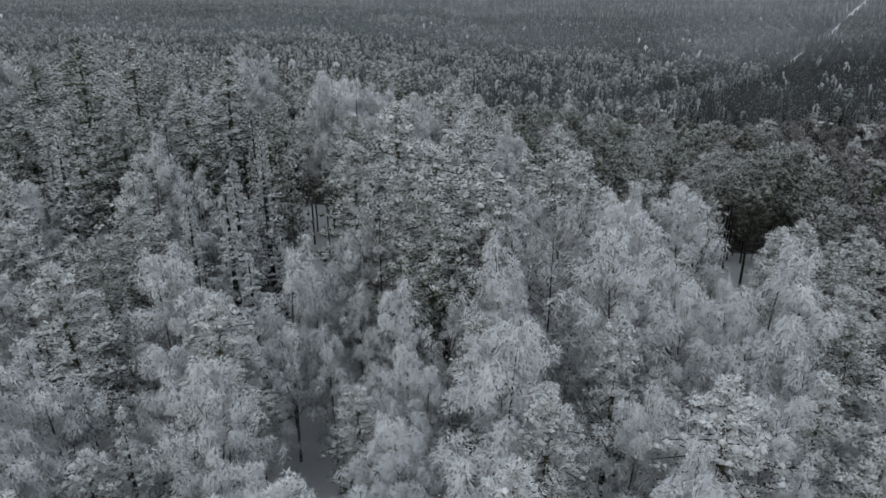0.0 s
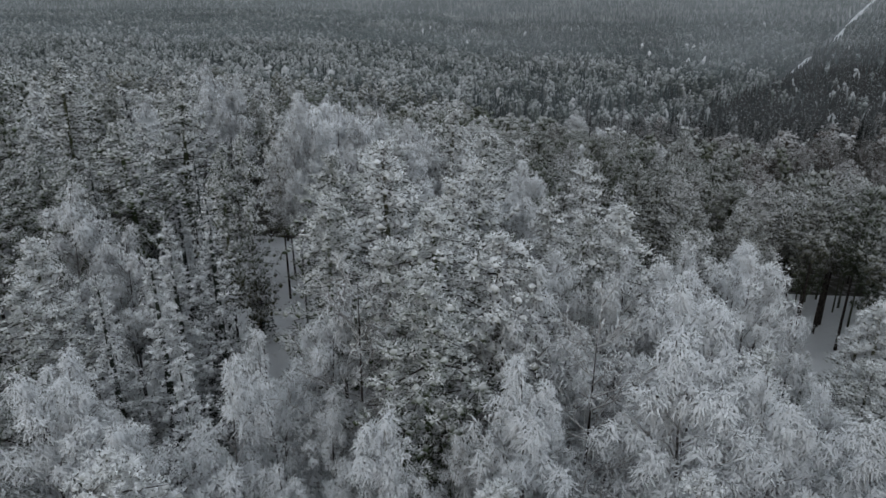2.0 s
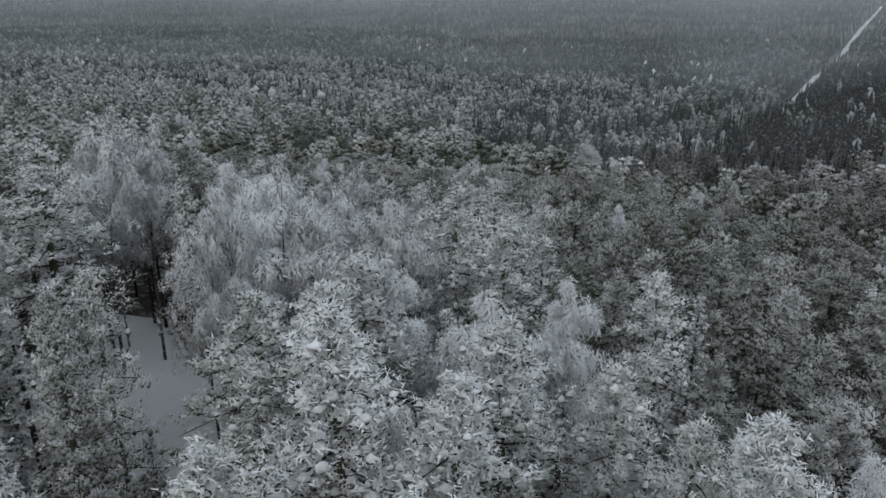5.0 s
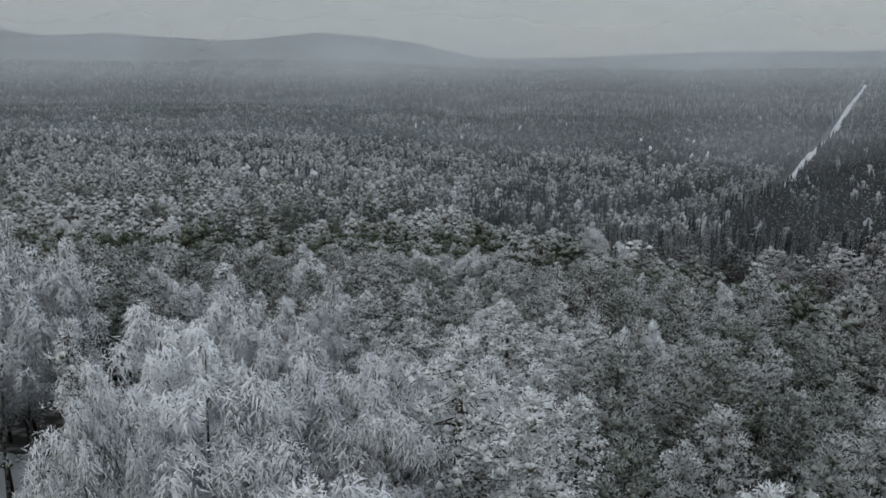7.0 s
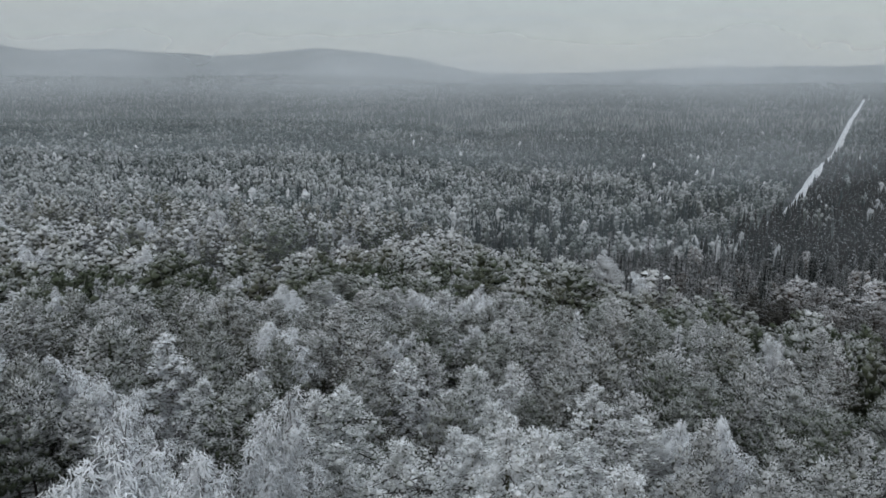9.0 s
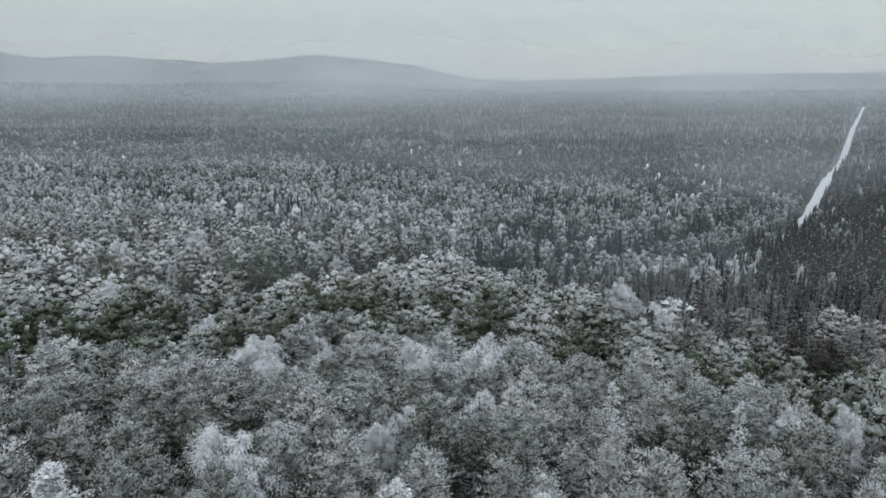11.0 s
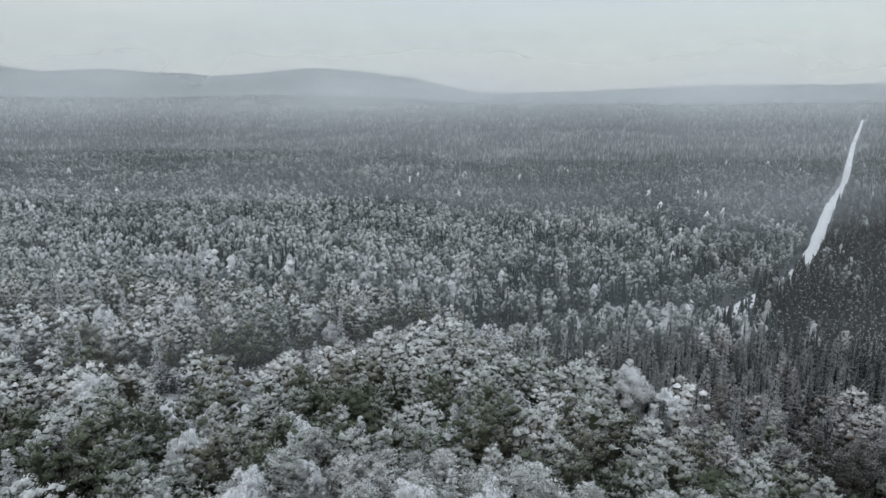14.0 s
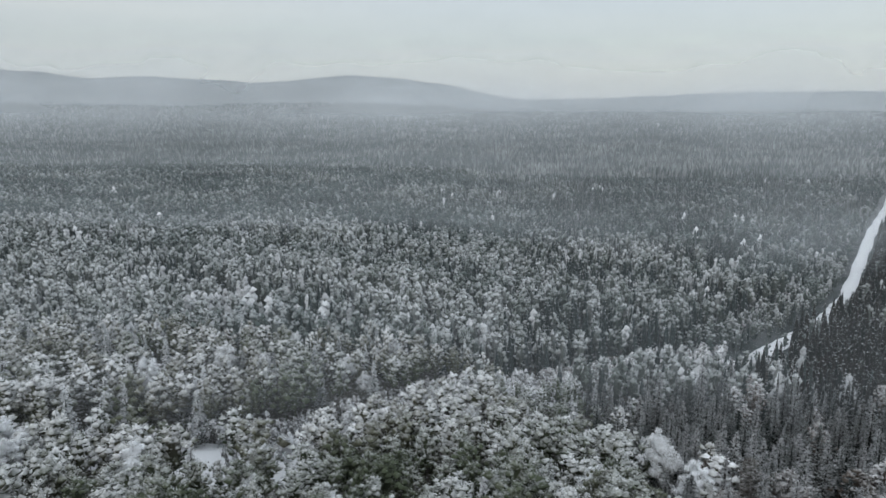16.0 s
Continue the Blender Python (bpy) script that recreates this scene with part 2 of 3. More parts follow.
def unit(v):
    return v / np.maximum(np.linalg.norm(v, axis=-1, keepdims=True), 1e-9)


UP = np.array((0, 0, 1.0))


def slivers(root, way, length, width, rng, normal, facing=0.0):
    """Single thin triangles: rimed twigs."""
    n = len(root)
    way = unit(way)
    side = unit(np.cross(way, rng.normal(size=(n, 3)) + facing * normal))
    v = np.stack([root + side * (width / 2)[:, None], root - side * (width / 2)[:, None], root + way * length[:, None]], 1).reshape(-1, 3)
    return v, np.arange(3 * n).reshape(-1, 3), np.repeat(unit(normal), 3, axis=0)


def tube(points, radii, sides):
    """A tapered, bent stem."""
    points, radii = np.asarray(points, float), np.asarray(radii, float)
    along = unit(np.gradient(points, axis=0))
    ref = np.array((1.0, 0.13, 0)) if abs(along[0][2]) > 0.7 else np.array((0, 0, 1.0))
    u = unit(np.cross(along, ref))
    w = np.cross(along, u)
    ang = np.arange(sides) * 2 * np.pi / sides
    ring = u[:, None] * np.cos(ang)[None, :, None] + w[:, None] * np.sin(ang)[None, :, None]
    v = (points[:, None] + ring * radii[:, None, None]).reshape(-1, 3)
    nn = ring.reshape(-1, 3)
    t = []
    for i in range(len(points) - 1):
        for j in range(sides):
            a, b = i * sides + j, i * sides + (j + 1) % sides
            t += [(a, b, b + sides), (a, b + sides, a + sides)]
    return v, np.array(t), nn


def joined(pieces):
    v, t, n, at = [], [], [], 0
    for pv, pt, pn in pieces:
        v.append(pv), t.append(np.asarray(pt) + at), n.append(pn)
        at += len(pv)
    return np.concatenate(v), np.concatenate(t), np.concatenate(n)


# ---- kinds of tree: each gives (wood, crown) as verts and triangles, standing at the origin ----
def stem(height, lean, radius, steps, sides):
    zs = np.linspace(0, height, steps)
    spine = np.stack([lean[0] * (zs / height) ** 2, lean[1] * (zs / height) ** 2, zs], 1)
    return spine, tube(spine, np.linspace(radius, 0.015, steps), sides)


def shell(rng, zs, radii, sides, lean=(0.0, 0.0), rag=0.15, dim=0.35):
    """The closed inner body of a crown: rings round the stem up to a point."""
    zs, radii = np.asarray(zs, float), np.asarray(radii, float)
    a = np.arange(sides) * 2 * np.pi / sides + rng.uniform(0, 6.3)
    r = radii[:, None] * rng.uniform(1 - rag, 1 + rag, (len(zs), sides))
    bend = (zs / zs[-1]) ** 2
    v = np.stack([lean[0] * bend[:, None] + r * np.cos(a), lean[1] * bend[:, None] + r * np.sin(a), zs[:, None] + rng.normal(0, 0.1, r.shape) * radii[:, None]], -1)
    tilt = -np.gradient(radii, zs)
    # dim tips the normals down so that the inner body comes out shaded
    n = np.stack([np.broadcast_to(np.cos(a), r.shape), np.broadcast_to(np.sin(a), r.shape), np.broadcast_to(0.7 * tilt[:, None] - dim, r.shape)], -1)
    k, j = np.meshgrid(np.arange(len(zs) - 1), np.arange(sides), indexing="ij")
    p, q = (k * sides + j).ravel(), (k * sides + (j + 1) % sides).ravel()
    t = np.concatenate([np.stack([p, q, q + sides], 1), np.stack([p, q + sides, p + sides], 1)])
    return v.reshape(-1, 3), t, unit(n.reshape(-1, 3))


def tufts(rng, centre, size, flat, count, length, width, droop, hang=0.0, core=0.0, low=-0.35, lift=0.25):
    """Many tufts at once, each a rounded cushion of slivers round its centre, over a small closed heart. They look away from
    the tuft's and from the whole crown's middle, so that both read as round."""
    n = len(centre)
    middle = centre.mean(0) - (0, 0, 0.25 * np.ptp(centre[:, 2]))
    outward = unit((centre - middle) / (1, 1, 2.2)) * 0.75
    shape = np.array((1.0, 1.0, flat))
    pieces = []
    if core:
        tips = np.array(((1, 0, 0), (0, 1, 0), (-1, 0, 0), (0, -1, 0), (0, 0, 1), (0, 0, -1)), float)
        faces = np.array(((0, 1, 4), (1, 2, 4), (2, 3, 4), (3, 0, 4), (1, 0, 5), (2, 1, 5), (3, 2, 5), (0, 3, 5)))
        ang = rng.uniform(0, 6.3, n)
        c, s = np.cos(ang)[:, None], np.sin(ang)[:, None]
        turned = np.stack([tips[:, 0] * c - tips[:, 1] * s, tips[:, 0] * s + tips[:, 1] * c, tips[:, 2] + 0 * c], -1)
        v = centre[:, None] + turned * shape * (core * size)[:, None, None] * rng.uniform(0.7, 1.25, (n, 6, 1))
        nn = unit(turned * 0.8 + outward[:, None])
        pieces.append((v.reshape(-1, 3), (faces[None] + 6 * np.arange(n)[:, None, None]).reshape(-1, 3), nn.reshape(-1, 3)))
    if count:
        d = rng.normal(size=(n, count, 3))
        d[..., 2] = np.where(d[..., 2] < low, -d[..., 2], d[..., 2])
        d = unit(d)
        root = centre[:, None] + d * shape * (size[:, None] * rng.uniform(0.55, 1.0, (n, count)))[..., None]
        way = d * (1.0, 1.0, 0.6) + rng.normal(0, 0.45, d.shape) - UP * droop
        way[..., 2] -= hang * rng.uniform(0.3, 1.3, (n, count))
        normal = unit(unit(d / shape) * 0.9 + outward[:, None] + UP * lift)
        ln = length * rng.uniform(0.6, 1.35, n * count)
        wd = width * rng.uniform(0.6, 1.4, n * count)
        way = unit(way.reshape(-1, 3))
        pieces.append(slivers(root.reshape(-1, 3) - way * (0.35 * ln)[:, None], way, ln, wd, rng, normal.reshape(-1, 3), 3.0))
    return pieces


def crown(rng, height, start, profile, limbs, per, size, rise, lean, inner, rings, sides, reach=(0.22, 1.0), wide=0.4):
    """A conifer's crown: limbs all round the stem and the places of the tufts along them, over a closed body."""
    zs = height * np.linspace(start, 1.0, rings)
    radii = np.array([inner * profile(u) for u in np.linspace(0, 1, rings)])
    radii[-1] = 0.03
    radii[0] *= 0.6
    body, ends, at, sizes = shell(rng, zs, radii, sides, lean), [], [], []
    for i in range(limbs):
        u = ((i + rng.uniform(0, 1)) / limbs) ** 1.15
        r = profile(u) * rng.uniform(0.65, 1.15)
        a = i * 2.4 + rng.normal(0, 0.35)
        out, across = np.array((np.cos(a), np.sin(a), 0)), np.array((-np.sin(a), np.cos(a), 0))
        z = height * (start + (1 - start) * u)
        c = np.array((lean[0] * (z / height) ** 2, lean[1] * (z / height) ** 2, z))
        ends.append((c - (0, 0, rise * r * 0.5), c + out * r * 0.9 + (0, 0, rise * r * 0.4)))
        f = np.linspace(reach[1], reach[0], per) + rng.normal(0, 0.06, per)
        side = rng.normal(0, wide, per) * (0.3 + 0.4 * r) * f
        at.append(c + out * (r * f)[:, None] + across * side[:, None] + np.outer((rise + rng.normal(0, 0.22)) * r * (f - 0.5), UP) + rng.normal(0, (0.08, 0.08, 0.3 * size), (per, 3)))
        sizes.append(size * rng.uniform(0.65, 1.3, per) * (0.75 + 0.35 * min(1, r / 1.5)))
    top = np.array((lean[0], lean[1], height - 0.35 * size))
    at.append(top + rng.normal(0, 0.06, (2, 3)) - ((0, 0, 0), (0, 0, 0.9 * size)))
    sizes.append(np.array((0.5, 0.8)) * size)
    return body, ends, np.concatenate(at), np.concatenate(sizes)


def pine(seed, height, radius, start, limbs=56, per=6, size=0.4, count=26, length=0.22, width=0.052, core=0.38, inner=0.06, rings=8, sides=8, laden=False, wood=True):
    """A pine: a ragged round crown of limbs that end in cushions of needles, level or bent down under snow."""
    rng = np.random.default_rng(seed)
    lean = rng.normal(0, 0.3, 2) if wood else np.zeros(2)
    spine, trunk = stem(height, lean, 0.15, 6, 6) if wood else stem(height * 0.8, (0, 0), 0.14, 2, 3)

    def profile(u):
        return radius * (0.62 + 0.38 * min(1, u * 3)) * (1 - u ** 2.2) ** 0.75 * (1 + 0.14 * math.sin(9 * u + seed)) + 0.1

    body, ends, at, sizes = crown(rng, height, start, profile, limbs, per, size, -0.12 if laden else 0.4, lean, inner, rings, sides)
    cushions = tufts(rng, at, sizes, 0.85 if laden else 1.2, count, length, width, 0.15 if laden else -0.25, core=core)
    timber = [trunk] + ([tube(e, (0.045, 0.014), 3) for e in ends if np.linalg.norm(e[1] - e[0]) > 0.9] if wood else [])
    return joined(timber), joined([body, *cushions])


def spruce(seed, height, radius, limbs=110, per=5, size=0.36, count=15, length=0.25, width=0.06, core=0.55, inner=0.12, rings=9, sides=8, wood=True):
    """A spruce: a narrow cone of drooping boughs in ragged tiers."""
    rng = np.random.default_rng(seed)
    spine, trunk = stem(height, (0, 0), 0.16, 4, 5) if wood else stem(height * 0.8, (0, 0), 0.14, 2, 3)

    def profile(u):
        return radius * (1 - u) ** 0.85 * (1 + 0.16 * math.sin(46 * u + seed)) + 0.1

    body, ends, at, sizes = crown(rng, height, 0.08, profile, limbs, per, size, -0.45, (0.0, 0.0), inner, rings, sides, (0.25, 1.0), 0.3)
    sizes = sizes * np.clip(1.3 - at[:, 2] / height, 0.3, 1)
    return trunk, joined([body, *tufts(rng, at, sizes, 0.6, count, length, width, 0.35, core=core)])


def birch(seed, height, radius, limbs=32, plumes=5, twigs=110, wide=0.042, start=0.24, stems=2, boughs=True, size=0.42, core=0.0, long=0.3):
    """A frosted birch: ascending limbs that arch over, each hung with soft plumes of rimed twigs."""
    rng = np.random.default_rng(seed)
    wood, rimed, at, sizes = [], [], [], []
    for n in range(stems):
        h = height * (1 if n == 0 else rng.uniform(0.75, 0.92))
        lean = rng.normal(0, 0.5, 2) if n == 0 else rng.normal(0, 0.4, 2) + rng.choice((-1, 1), 2) * 0.9
        spine, trunk = stem(h - 0.5, lean, 0.11 if n == 0 else 0.08, 6, 5) if boughs else stem(h - 0.8, lean, 0.1, 3, 3)
        wood.append(trunk)
        count = limbs // stems
        for i in range(count + 1):
            u = (i + rng.uniform(0, 0.8)) / count
            z0 = h * (start + (0.86 - start) * min(u, 1))
            c = np.array((lean[0] * (z0 / h) ** 2, lean[1] * (z0 / h) ** 2, z0))
            r = radius * (0.8 + 0.4 * np.sin(min(u, 1) * 3.1)) * (1.1 - 0.7 * min(u, 1)) * rng.uniform(0.65, 1.15) / (1 if stems == 1 else 1.15)
            a = i * 2.4 + n * 1.3 + rng.normal(0, 0.5)
            rise = r * rng.uniform(0.8, 1.4)
            out = np.array((np.cos(a), np.sin(a), 0))
            if i == count:
                c, out, r, rise = spine[-1] - (0, 0, 0.12 * h), out * 0.3, 0.6, 0.13 * h
            p1 = c + out * r * 0.45 + (0, 0, rise * 0.7)
            p2 = c + out * r * 0.85 + (0, 0, rise)
            p3 = c + out * r * 1.1 + (0, 0, rise * 0.6)
            if boughs:
                rimed.append(tube([c, p1, p2, p3], (0.034, 0.026, 0.018, 0.009), 3))
            f = np.linspace(0.3, 1.0, plumes) + rng.normal(0, 0.05, plumes)
            q = ((1 - f) ** 3)[:, None] * c + (3 * f * (1 - f) ** 2)[:, None] * p1 + (3 * f * f * (1 - f))[:, None] * p2 + (f ** 3)[:, None] * p3
            s = size * rng.uniform(0.7, 1.35, plumes) * (0.7 + 0.25 * min(r, 2))
            at.append(q + rng.normal(0, 0.2, (plumes, 3)) - np.outer(0.35 * s, UP))
            sizes.append(s)
    return joined(wood), joined([*tufts(rng, np.concatenate(at), np.concatenate(sizes), 1.35, twigs, long, wide, 0.1, 0.9, core, -0.9, 0.35), *rimed])


def bare_tree(seed, height):
    """A leafless broad-crowned tree with rimed branches."""
    rng = np.random.default_rng(seed)
    spine, trunk = stem(height, rng.normal(0, 0.4, 2), 0.13, 6, 6)
    wood, frost = [trunk], []
    for i in range(34):
        u = rng.uniform(0.25, 0.97)
        c = np.array([np.interp(u * height, spine[:, 2], spine[:, k]) for k in range(3)])
        a = i * 2.4 + rng.normal(0, 0.4)
        ln = (1.1 - u) * height * 0.42 * rng.uniform(0.7, 1.2) + 0.5
        d = np.array((np.cos(a), np.sin(a), rng.uniform(0.5, 1.1)))
        mid, end = c + d * ln * 0.5 + (0, 0, -0.05), c + d * ln + (0, 0, 0.12 * ln)
        frost.append(tube([c, mid, end], (0.04, 0.028, 0.012), 4))
        for f in rng.uniform(0.25, 1.0, 16):
            b = c + (end - c) * f
            e = unit(d + rng.normal(0, 0.7, 3)) * rng.uniform(0.4, 1.1)
            frost.append(tube([b, b + e * 0.5 + (0, 0, 0.05), b + e], (0.03, 0.022, 0.01), 3))
            frost.append(slivers(b + e * rng.uniform(0.2, 1, 5)[:, None], rng.normal(0, 1, (5, 3)) + e, rng.uniform(0.2, 0.5, 5), np.full(5, 0.05), rng, rng.normal(0, 0.6, (5, 3)) + UP))
    return joined(wood), joined(frost)


# ---- the lie of the land ----
def smooth(a, b, x):
    t = np.clip((x - a) / (b - a), 0, 1)
    return t * t * (3 - 2 * t)


LAND_Y = (-400, 0, 35, 50, 62, 75, 88, 106, 125, 142, 170, 200, 240, 285, 400, 600, 1200, 2200)
LAND_Z = (2, 0, 0.5, 2.5, 3, 2, -1, -4, -8, -12.5, -17.5, -20.5, -26, -29, -31, -32, -31, -26)
RIDGE_X = (-5200, -2670, -2185, -1800, -1100, -600, -100, 250, 800, 1560, 2430, 5200)
RIDGE_H = (280, 250, 172, 202, 156, 206, 150, 74, 78, 112, 118, 125)
_fine = np.linspace(-5200, 5200, 261)
_bell = np.exp(-np.linspace(-2.2, 2.2, 13) ** 2)
_ridge = np.convolve(np.pad(np.interp(_fine, RIDGE_X, RIDGE_H), 6, mode="edge"), _bell / _bell.sum(), "valid")


def land(x, y):
    x, y = np.asarray(x, float), np.asarray(y, float)
    z = np.interp(y, LAND_Y, LAND_Z)
    z = z - (0.055 + 0.1 * smooth(20, 50, y) * (1 - smooth(85, 130, y))) * 70 * np.tanh(x / 70) * (1 - 0.6 * smooth(500, 1200, y))
    z = z + 7 * smooth(216, 250, y) * (1 - smooth(-30, 55, x)) * (1 - 0.3 * smooth(500, 1200, y))
    z = z + 0.5 * np.sin(x * 0.11 + 1.3) * np.sin(y * 0.09) + 1.2 * np.sin(x * 0.021) * np.sin(y * 0.017 + 0.6)
    ridge = np.interp(x, _fine, _ridge) + 6 * np.sin(x * 0.013) * np.sin(y * 0.011)
    return z + ridge * smooth(2300, 4100, y) + 12 * smooth(1500, 3500, y)


# the road: centre line, from the bend by the hollow away over the plain
ROAD = ((90, 304), (103, 316), (128, 341), (152, 367), (179, 406), (217, 468), (279, 568), (365, 700), (620, 1123), (1235, 2125))
# a hollow with low bushes that runs from the slope down to the road
HOLLOW = ((-150, 200), (-100, 205), (-53, 211), (-36, 216), (0, 243), (30, 270), (62, 297), (92, 306))


def road_x(y):
    return np.interp(y, [p[1] for p in ROAD], [p[0] for p in ROAD])


def from_line(p, line):
    """Distance of places from a polyline."""
    best = np.full(len(p), 1e9)
    for a, b in zip(line[:-1], line[1:]):
        a, b = np.array(a, float), np.array(b, float)
        t = np.clip(((p - a) @ (b - a)) / ((b - a) @ (b - a)), 0, 1)
        best = np.minimum(best, np.linalg.norm(p - a - t[:, None] * (b - a), axis=1))
    return best


# openings in the wood: x, y, radius
CLEARINGS = ((-14.8, 58.5, 1.5), (-10.2, 52, 1.8), (-11.8, 56, 2), (-13.4, 60.3, 1.8), (-15.5, 66.2, 2.4), (-16.8, 63.5, 2.9), (-18.2, 69, 3.6), (-19, 75, 3.8), (-20.3, 81, 3), (22, 55, 4), (28, 60.5, 4), (10.5, 39.5, 2.2), (-1.2, 33, 1.8),
             (-53, 210, 6), (-36, 215, 5), (-48, 201, 5.5), (-32, 205, 4.5), (-43, 191, 4), (-28, 195, 3.6), (31, 118, 2.5), (33, 122, 2.5))


def build_ground():
    xs = np.concatenate([np.linspace(-4200, -420, 64), np.linspace(-390, 390, 250), np.linspace(420, 4200, 64)])
    ys = np.concatenate([np.linspace(-900, -60, 10), np.linspace(-50, 420, 150), np.linspace(440, 1300, 40), np.linspace(1340, 4700, 50)])
    gx, gy = np.meshgrid(xs, ys)
    v = np.stack([gx, gy, land(gx, gy)], -1).reshape(-1, 3)
    nx, ny = len(xs), len(ys)
    i = (np.arange(ny - 1)[:, None] * nx + np.arange(nx - 1)[None]).ravel()
    t = np.concatenate([np.stack([i, i + 1, i + nx + 1], 1), np.stack([i, i + nx + 1, i + nx], 1)])
    me = mesh_from("ground", v, t, GROUND)
    me.materials.append(WOODED)
    me.materials.append(SHADED_FLOOR)
    mid = v[t].mean(1)[:, :2]
    # under close conifers the floor colour itself carries the shade
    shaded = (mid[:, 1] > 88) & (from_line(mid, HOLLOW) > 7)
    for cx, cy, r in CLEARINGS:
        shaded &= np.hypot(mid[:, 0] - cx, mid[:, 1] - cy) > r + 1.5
    # past y = 310 the floor is painted dark for the gaps between trees
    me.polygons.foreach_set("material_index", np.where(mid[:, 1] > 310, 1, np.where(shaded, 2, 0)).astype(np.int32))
    me.polygons.foreach_set("use_smooth", np.ones(len(t), bool))
    return tagged(new("ground", me), "snow-covered forest floor running to low wooded hills", "ground", kind="structure")


build_ground()


def build_road():
    """A snowed-over road, 5 m wide, raised a little above the forest floor."""
    ys = np.arange(306, 2120, 4.0)
    xs = np.interp(ys, [p[1] for p in ROAD], [p[0] for p in ROAD])
    xs = np.convolve(np.pad(xs, 3, mode="edge"), np.ones(7) / 7, "valid")
    mid = np.stack([xs, ys], 1)
    along = unit(np.gradient(mid, axis=0))
    side = np.stack([along[:, 1], -along[:, 0]], 1)
    v = []
    for off, up in ((-3.2, -0.3), (-2.1, 0.35), (0, 0.42), (2.1, 0.35), (3.2, -0.3)):
        w = off * (1 + 0.15 * np.sin(ys * 0.13 + off) + 0.12 * np.sin(ys * 0.71 + 2 * off)) if off else off
        q = mid + side * np.broadcast_to(w, len(ys))[:, None]
        v.append(np.stack([q[:, 0], q[:, 1], land(*mid.T) + up + 0.2], 1))
    n = len(ys)
    v = np.concatenate(v)
    k = np.arange(n - 1)
    t = np.concatenate([np.concatenate([np.stack([a * n + k, (a + 1) * n + k, (a + 1) * n + k + 1], 1), np.stack([a * n + k, (a + 1) * n + k + 1, a * n + k + 1], 1)]) for a in range(4)])
    return tagged(new("road", mesh_from("road", v, t, GROUND)), "straight forest road under untouched snow", "road", kind="structure")


build_road()



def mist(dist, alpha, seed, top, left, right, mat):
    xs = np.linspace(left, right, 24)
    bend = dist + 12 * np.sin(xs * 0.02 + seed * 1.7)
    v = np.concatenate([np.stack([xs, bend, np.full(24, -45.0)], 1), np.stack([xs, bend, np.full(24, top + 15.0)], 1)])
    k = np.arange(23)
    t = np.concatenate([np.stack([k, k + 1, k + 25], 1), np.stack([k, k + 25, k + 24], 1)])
    tagged(new("mist", mesh_from("mist", v, t, mat)), "thin sheet of pale mist standing in for haze over the trees", "mist", kind="stuff")


# sheets one behind another, added to build up the haze of distance
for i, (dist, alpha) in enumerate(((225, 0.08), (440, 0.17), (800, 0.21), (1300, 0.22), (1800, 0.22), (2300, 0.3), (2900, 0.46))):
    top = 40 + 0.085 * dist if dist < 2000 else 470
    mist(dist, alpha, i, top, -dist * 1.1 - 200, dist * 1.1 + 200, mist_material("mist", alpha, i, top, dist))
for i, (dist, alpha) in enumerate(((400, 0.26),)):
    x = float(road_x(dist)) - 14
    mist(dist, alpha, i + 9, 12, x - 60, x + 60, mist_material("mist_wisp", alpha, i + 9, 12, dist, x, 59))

# ---- the forest ----
rng = np.random.default_rng(7)


def scatter(y0, y1, spacing, reach, jitter=0.55):
    """Places of trees on a jittered hexagonal grid in a widening stretch of land."""
    out = []
    for j, y in enumerate(np.arange(y0, y1, spacing * 0.87)):
        half = reach(y)
        x = np.arange(-half, half, spacing) + (spacing / 2 if j % 2 else 0)
        out.append(np.stack([x, np.full(len(x), y)], 1))
    p = np.concatenate(out)
    return p + rng.uniform(-jitter, jitter, p.shape) * spacing


def blotch(x, y, scale, seed):
    """Smooth noise over the plan, about -1 to 1."""
    s = np.random.default_rng(seed)
    v = 0
    for k in range(5):
        a, f, ph = s.uniform(0, 6.28), s.uniform(0.6, 1.6) / scale, s.uniform(0, 6.28, 2)
        v = v + np.sin((x * np.cos(a) + y * np.sin(a)) * f * 6.28 + ph[0])
    return v / 2.5


# trees that stand out: x, y, height of the tip
BIRCHES = ((-15.7, 37.3, 16.1), (-5.6, 41.5, 15.6), (5.8, 47.7, 16.4), (13.5, 50.4, 15.7), (17.8, 52, 15.4), (17.7, 35.2, 17.5), (-2.7, 35, 14.9), (-7.6, 39.2, 15.7),
           (-21.6, 73.8, 22.7), (-7.9, 63.2, 21.2), (-5.8, 66.5, 19.8), (-10.5, 61.2, 21.2), (1.4, 56, 19.6), (5.8, 60, 18.4), (-20.2, 77.2, 21.6), (-2.6, 59.9, 19.6), (3.2, 33.6, 17.3),
           (-8.8, 36.1, 16.2), (9.7, 35.3, 17.3), (13.8, 37, 14.8), (4.6, 41.4, 17.8), (10.9, 40.2, 17.9), (9.3, 45.5, 16.7), (8.1, 35.6, 11), (19.2, 33.4, 16.8), (-10.2, 33.3, 12.2), (-15.1, 34.9, 16.7),
           (11.8, 45.7, 16.8), (16.9, 47.5, 16.5), (-1.8, 71.3, 18.1), (2.6, 26.4, 17))
